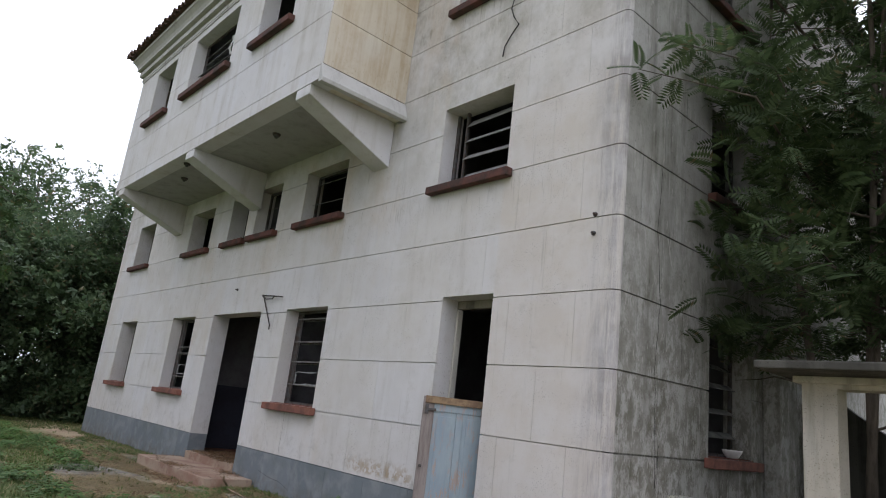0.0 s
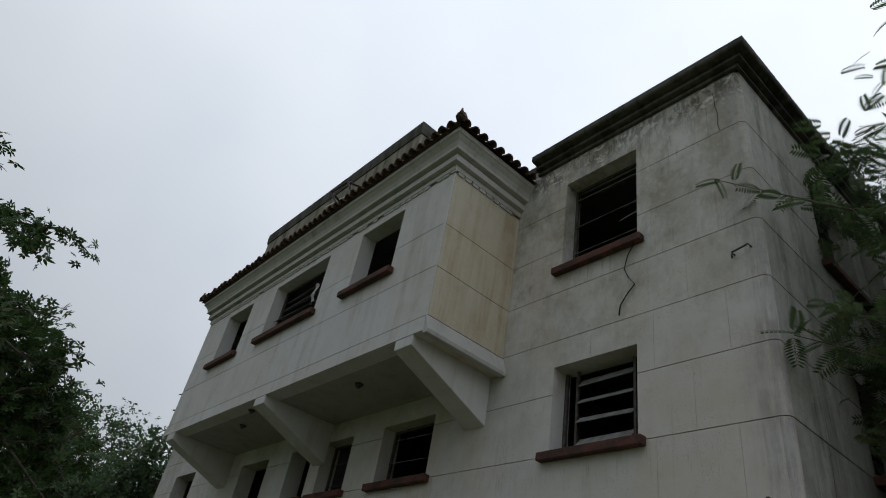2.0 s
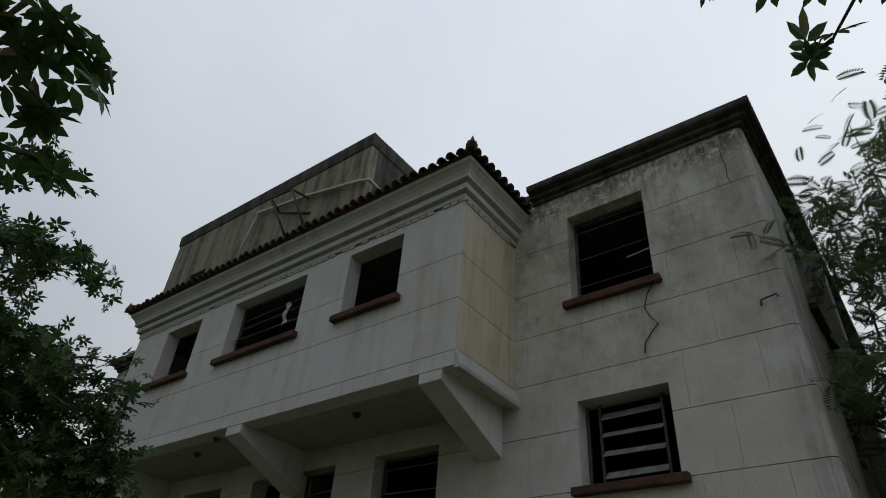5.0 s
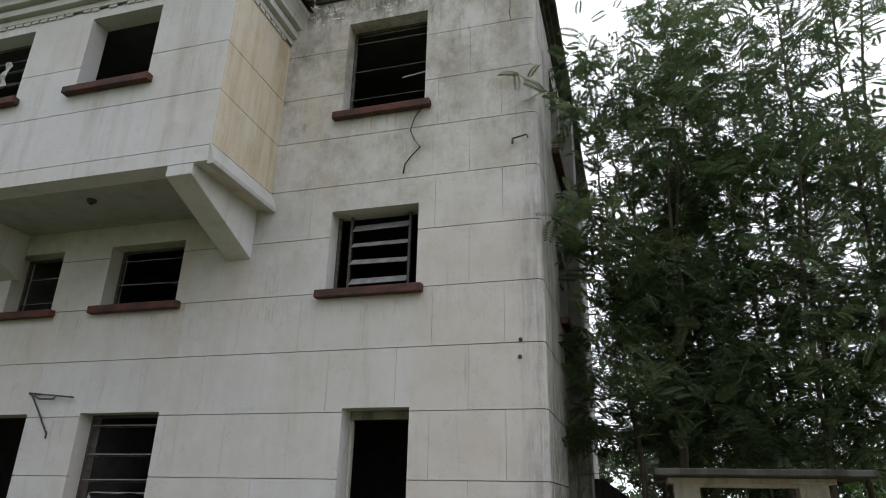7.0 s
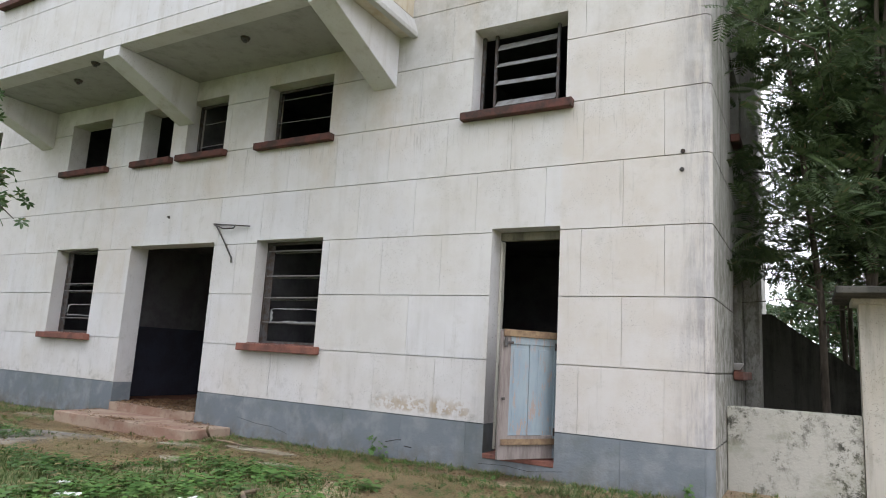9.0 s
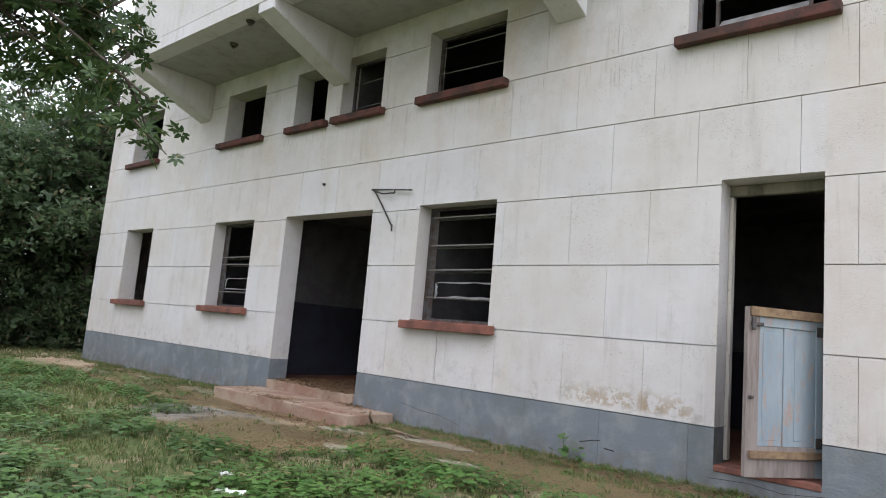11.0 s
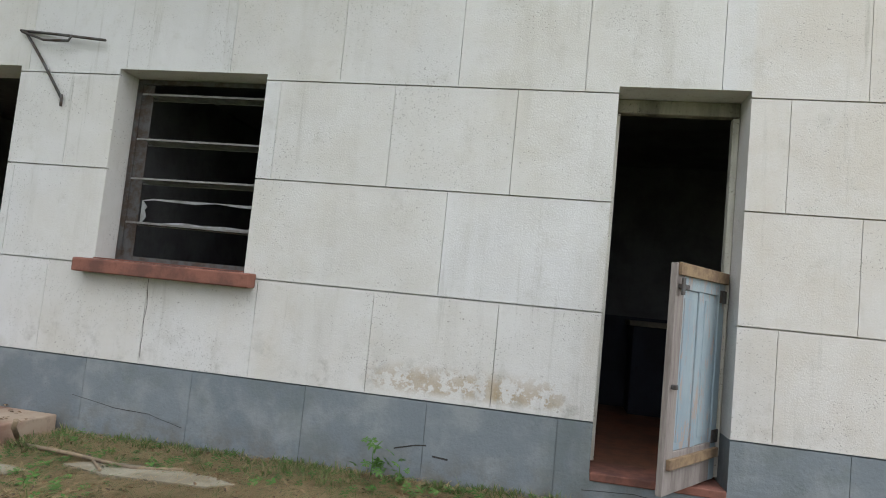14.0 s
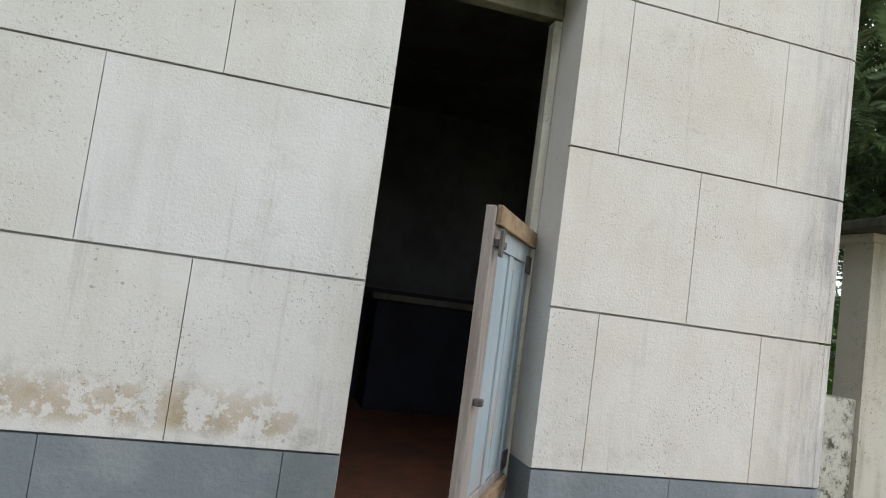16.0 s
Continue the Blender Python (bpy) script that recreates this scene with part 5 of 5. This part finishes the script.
# feathery sprays reaching round the corner of the house
reach = thing("reaching_bough", "feathery bough reaching across the wall corner", "branch")
bm = bmesh.new()
cen = []
r = random.Random(8)
for tip in ((1.5, -0.6, 7.1), (1.9, -0.1, 5.15), (2.15, 0.1, 5.5)):
    a = Vector((2.9 + 0.1 * r.random(), 2.3, tip[2] - 1.0))
    b = Vector(tip)
    m1 = a.lerp(b, 0.55) + Vector((0.35, -0.1, 0.3))
    tube(bm, [a, m1, b], (0.02, 0.012, 0.004), 5)
    for k in range(20):
        f = r.random() ** 0.6
        p = a.lerp(m1, f * 2) if f < 0.5 else m1.lerp(b, f * 2 - 1)
        cen.append(list(p + Vector((r.gauss(0, 0.02), r.gauss(0, 0.02), r.gauss(0, 0.02)))))
part("twig", bm, M_BARK, reach)
leaf_mesh("leaves", FEATHER, np.array(cen), 0.34, None, M_FEATHER, reach, "", 0.5, 8)


# ---- ground cover ----
def scatter(n, seed, keep, box4):
    rn = np.random.default_rng(seed)
    pts = []
    x0, x1, y0, y1 = box4
    while len(pts) < n:
        x, y = rn.uniform(x0, x1), rn.uniform(y0, y1)
        if keep(x, y, rn.random()):
            pts.append((x, y, (-0.02 if -8.2 < x < -5.1 and -0.84 < y < -0.04 else gz(x, y)) + 0.005))
    return np.array(pts)


def tuft(n, width, lean, seed):
    r = np.random.default_rng(seed)
    q = []
    for k in range(n):
        a = r.uniform(0, 6.28)
        l = lean * r.uniform(0.4, 1.2)
        b = r.normal(size=2) * 0.2
        q.append(blade((b[0], b[1], 0), (b[0] + math.cos(a) * l, b[1] + math.sin(a) * l, r.uniform(0.5, 1.0)), width, up=(0.3, 0.2, 0.9)))
    return np.array(q)


def rosette():
    r = np.random.default_rng(3)
    q = []
    for k in range(9):
        a = k * 2.4
        z = 0.25 + 0.08 * k
        q.append(blade((math.cos(a) * 0.15, math.sin(a) * 0.15, z), (math.cos(a) * 0.75, math.sin(a) * 0.75, z - 0.05 + 0.1 * r.random()), 0.5, sag=0.05))
    return np.array(q)


def green(x, y):
    n1 = noise.noise(Vector((x * 0.45, y * 0.6, 2)))
    edge = -1.7 + 0.5 * n1 - (0.9 if x > -1.2 else 0) - (0.5 if x > 1.5 else 0)
    if -6.6 < x < -3.9 and y > -2.9:
        return False
    return y < edge and not (x > -0.8 and y > -4.5 and n1 < 0.15)


weeds = leaf_mesh("weeds", rosette(), scatter(7000, 1, lambda x, y, q: green(x, y) and q < 0.35 + 0.9 * noise.noise(Vector((x * 0.9, y * 0.9, 7))), (-17, 4, -9, -1)), 0.11, None, M_WEED, None, "", 0.12, 1)
tagged(weeds, "low leafy green weeds over the yard", "weeds", kind="stuff")
grass = leaf_mesh("grass", tuft(9, 0.10, 0.5, 5), scatter(26000, 2, lambda x, y, q: (green(x, y) and q < 0.8) or (-0.6 < y < -0.02 and -16 < x < 1.7 and not -8.3 < x < -5.0 and q < 0.03 + 0.5 * noise.noise(Vector((x * 1.3, 0, 3)))) or (y < -0.9 and q < 0.035) or (x < -16 and q < 0.7) or (x > 1.9 and -1 < y < 0.9 and q < 0.3), (-20, 6, -9, 1.0)), 0.075, None, M_GRASS, None, "", 0.15, 2)
tagged(grass, "short uneven grass along the wall and yard", "grass", kind="stuff")
field = leaf_mesh("meadow", tuft(9, 0.12, 0.4, 6), scatter(7000, 3, lambda x, y, q: not (X_LEFT < x < X_RIGHT + 0.3 and y < Y_BACK + 0.2), (-4, 16, 2, 30)), 0.3, None, M_GRASS, None, "", 0.15, 3)
tagged(field, "long pale green meadow grass", "grass", kind="stuff")
straw = leaf_mesh("straw", tuft(7, 0.06, 2.2, 8) * np.array([1, 1, 0.3]), scatter(30000, 4, lambda x, y, q: -4.0 < y < -0.05 and not green(x, y) and not (-8.3 < x < -5.0 and y > -0.9) and q < 0.5 - max(0, x - 1.3) * 0.7 - max(0, -y - 2.8) * 0.9 + 0.9 * noise.noise(Vector((x * 0.8, y * 1.4, 11))), (-13, 2.8, -4.2, 0)), 0.085, None, M_STRAW, None, "", 0.05, 4)
tagged(straw, "dry straw and leaf litter on the soil", "litter", kind="stuff")
def fallen():
    """A few curled dead leaves lying close together."""
    r = np.random.default_rng(21)
    q = []
    for k in range(6):
        a, b = r.uniform(0, 6.28), r.normal(size=2) * 1.3
        q += oval((b[0], b[1], 0.05), (b[0] + math.cos(a), b[1] + math.sin(a), 0.1 + 0.3 * r.random()), 0.5, 0.18 * r.random())
    return np.array(q)


dead = leaf_mesh("dead_leaves", fallen(), scatter(5200, 31, lambda x, y, q: not green(x, y) and q < (0.35 if not (-8.3 < x < -5.0 and y > -0.9) else -0.05) + 1.1 * noise.noise(Vector((x * 1.1, y * 1.7, 23))), (-14, 3.0, -4.2, -0.03)), 0.04, None, M_DEAD, None, "", 0.06, 31)
tagged(dead, "brown dead leaves scattered over soil and step", "leaf litter", kind="stuff")
rn = np.random.default_rng(33)
hall = np.stack([rn.uniform(-8.0, -6.0, 420), np.abs(rn.normal(0.35, 0.7, 420)), np.full(420, 0.118)], -1)
hall_leaves = leaf_mesh("hall_leaves", fallen(), hall, 0.045, None, M_DEAD, None, "", 0.06, 34)
tagged(hall_leaves, "brown dead leaves blown over the entrance floor", "leaf litter", kind="stuff")
verge = leaf_mesh("verge_grass", tuft(10, 0.09, 0.7, 15), scatter(1500, 12, lambda x, y, q: not -8.3 < x < -5.0 and q < (0.45 if y > -0.22 else 0.02) + 1.2 * noise.noise(Vector((x * 1.1, y * 2, 3))), (-16, 1.75, -0.8, -0.015)), 0.07, None, M_GRASS, None, "", 0.2, 12)
tagged(verge, "thin grass growing along the foot of the wall", "grass", kind="stuff")
creep = leaf_mesh("creeping_weeds", rosette(), scatter(1500, 13, lambda x, y, q: not -8.3 < x < -5.0 and q < 0.4 + 0.9 * noise.noise(Vector((x * 0.9, y * 1.6, 17))), (-13, 1.75, -1.6, -0.05)), 0.045, None, M_WEED, None, "", 0.2, 13)
tagged(creep, "small creeping weeds on the soil by the wall", "weeds", kind="stuff")
side_grass = leaf_mesh("side_grass", tuft(10, 0.09, 0.7, 16), scatter(1300, 14, lambda x, y, q: q < 0.6 + 0.8 * noise.noise(Vector((x * 1.1, y * 2, 9))), (1.75, 6.5, -1.5, 0.93)), 0.042, None, M_STRAW, None, "", 0.2, 14)
tagged(side_grass, "dry grass in front of the garden wall", "grass", kind="stuff")
# small plant at the foot of the wall
for k, (x, y, s) in enumerate(((-2.42, -0.14, 0.12), (1.45, -0.1, 0.07), (-2.2, -0.2, 0.07))):
    rn = np.random.default_rng(90 + k)
    t = thing("wall_weed", "small green weed at the foot of the wall", "weed", (x, y, gz(x, y) - 0.01), "weeds along the plinth")
    c = rn.normal(size=(16, 3)) * np.array([0.6, 0.3, 0.7]) * s + np.array([0, 0, s * 1.4])
    leaf_mesh("leaves", BROAD, c, s * 0.5, None, M_WEED, t, "", 0.5, 90 + k)
    bm = bmesh.new()
    tube(bm, [(0, 0, 0), (0.01, 0, s), (0, 0.01, s * 2.2)], (0.006, 0.005, 0.002), 5)
    part("stem", bm, M_WEED, t)

# broken paving and litter
for k, (x, y, a, b, rz) in enumerate(((-3.75, -0.75, 1.0, 0.30, 4), (-4.75, -1.15, 0.75, 0.3, 8), (-2.9, -1.35, 0.55, 0.16, 12), (-3.9, -1.95, 0.5, 0.3, -10), (-8.9, -0.7, 1.3, 0.28, 2), (-10.6, -0.65, 1.3, 0.26, -2), (-12.6, -0.9, 1.2, 0.3, 3))):
    bm = bmesh.new()
    rr = random.Random(k)
    n = 9
    ring = [(a / 2 * math.cos(i * math.tau / n) * rr.uniform(0.8, 1.25), b / 2 * math.sin(i * math.tau / n) * rr.uniform(0.8, 1.25)) for i in range(n)]
    top = [bm.verts.new((u, v, 0.025)) for u, v in ring]
    low = [bm.verts.new((u * 1.03, v * 1.03, -0.06)) for u, v in ring]
    bm.faces.new(top)
    bm.faces.new(low[::-1])
    for i in range(n):
        bm.faces.new((low[i], low[(i + 1) % n], top[(i + 1) % n], top[i]))
    o = part("paving_slab", bm, M_SLABS)
    o.matrix_basis = pose(x, y, gz(x, y), 0, 0, rz)
    tagged(o, "broken pale paving slab sunk in the soil", "paving slab", "paving slabs along the wall")
bm = bmesh.new()
n = 26
ring = [((1.3 + 0.35 * noise.noise(Vector((i * 0.9, 0, 0)))) * math.cos(i * math.tau / n), (0.62 + 0.2 * noise.noise(Vector((i * 0.8, 5, 0)))) * math.sin(i * math.tau / n)) for i in range(n)]
top = [bm.verts.new((u, v, 0.022)) for u, v in ring]
low = [bm.verts.new((u * 1.02, v * 1.02, -0.08)) for u, v in ring]
bm.faces.new(top)
for i in range(n):
    bm.faces.new((low[i], low[(i + 1) % n], top[(i + 1) % n], top[i]))
o = part("cement_patch", bm, M_PATCH)
o.matrix_basis = pose(-6.3, -2.05, gz(-6.3, -2.05), 0, 0, 6)
tagged(o, "old stained cement patch in the yard", "cement patch", kind="structure")
for k, (x, y, s) in enumerate(((-3.26, -3.67, 0.07), (-2.75, -3.94, 0.1), (-1.9, -3.46, 0.13), (-1.85, -3.4, 0.08))):
    bm = bmesh.new()
    bmesh.ops.create_grid(bm, x_segments=5, y_segments=4, size=1)
    for vv in bm.verts:
        vv.co = Vector((vv.co.x * s, vv.co.y * s * 0.45, 0.1 + 0.03 * noise.noise(vv.co * 2.2 + Vector((k, 0, 0)))))
    bmesh.ops.solidify(bm, geom=bm.faces[:], thickness=0.004)
    o = part("plastic_scrap", bm, M_LITTER)
    o.matrix_basis = pose(x, y, gz(x, y) - 0.02, 0, 0, 40 * k)
    tagged(o, "crumpled white plastic scrap on the weeds", "litter", "scraps in the yard")
for k, (p, rad) in enumerate((([(-4.9, -0.55, 0.02), (-4.4, -0.7, 0.05), (-3.9, -0.72, 0.02), (-3.6, -0.6, 0.02)], 0.014), ([(-5.0, -0.5, 0.05), (-4.95, -0.6, 0.14), (-4.92, -0.62, 0.2)], 0.018), ([(-1.95, -2.6, 0.02), (-1.85, -2.9, 0.05), (-1.6, -3.1, 0.05), (-1.4, -3.5, 0.03)], 0.022), ([(-4.3, -0.62, 0.03), (-4.0, -0.9, 0.04)], 0.01))):
    bm = bmesh.new()
    tube(bm, [(x, y, z + gz(x, y) + rad * 0.4) for x, y, z in p], rad, 7)
    tagged(part("fallen_branch", bm, M_STICK), "dry fallen branch lying on the soil", "branch", "branches in the yard")

# ---- scored blocks of the walls, last ----
def blocks(host, u0, u1, holes, place, mat, low_mat, limit, zs, gap_u=0.0019, gap_v=0.0055, depth=0.03, name="block", phase=(0.26, 0.744), whole=(), plain=False):
    for j in range(len(zs) - 1):
        z0, z1 = zs[j], zs[j + 1]
        first = phase[j % 2]
        k0 = math.floor((u0 - first) / STEP)
        cuts = [u0] + [first + (k0 + i) * STEP for i in range(0, 60) if u0 + 0.12 < first + (k0 + i) * STEP < u1 - 0.12] + [u1]
        if plain:
            cuts = [u0, u1]
        cuts = [c for c in cuts if not any(row == j and abs(c - at) < 0.05 for row, at in whole)]
        for a, b in zip(cuts, cuts[1:]):
            if a > limit:
                continue
            bm = bmesh.new()
            slab(bm, a + gap_u, b - gap_u, z0 + gap_v, z1 - gap_v, holes, 0.0, depth, place)
            if len(bm.faces):
                part(name, bm, low_mat if z1 <= 0.45 else mat, host)
            else:
                bm.free()


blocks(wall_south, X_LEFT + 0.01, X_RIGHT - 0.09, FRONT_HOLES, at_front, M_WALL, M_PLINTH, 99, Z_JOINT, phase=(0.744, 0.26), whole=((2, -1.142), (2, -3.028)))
blocks(bay_front, BAY_L, BAY_R, list(BAY_WINDOWS.values()), lambda u, v, d: (u, BAY_Y + d, v), M_BAY, M_BAY, 99, (BAY_Z0, 6.0, 6.86, 7.66, 8.72), phase=(-2.9, -3.35))
blocks(bay_side, BAY_Y + 0.032, -0.003, [], lambda u, v, d: (BAY_R - d, u, v), M_OCHRE, M_OCHRE, 99, (BAY_Z0 + 0.27, 6.86, 7.66, 8.72), plain=True)
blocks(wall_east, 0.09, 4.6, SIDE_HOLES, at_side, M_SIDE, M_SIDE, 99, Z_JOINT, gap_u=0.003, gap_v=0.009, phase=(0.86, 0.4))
# rounded corner, one piece a course
for j in range(len(Z_JOINT) - 1):
    z0, z1 = Z_JOINT[j] + 0.0055, Z_JOINT[j + 1] - 0.0055
    bm = bmesh.new()
    arc = [(X_RIGHT - 0.09 + 0.09 * math.sin(a), 0.09 - 0.09 * math.cos(a)) for a in (k * math.pi / 20 for k in range(11))] + [(X_RIGHT - 0.09, 0.09)]
    low = [bm.verts.new((x, y, z0)) for x, y in arc]
    top = [bm.verts.new((x, y, z1)) for x, y in arc]
    n = len(arc)
    for k in range(n):
        f = bm.faces.new((low[k], low[(k + 1) % n], top[(k + 1) % n], top[k]))
        f.smooth = False
    bm.faces.new(top)
    bm.faces.new(low[::-1])
    part("corner_block", bm, M_PLINTH if j == 0 else M_WALL, wall_south)
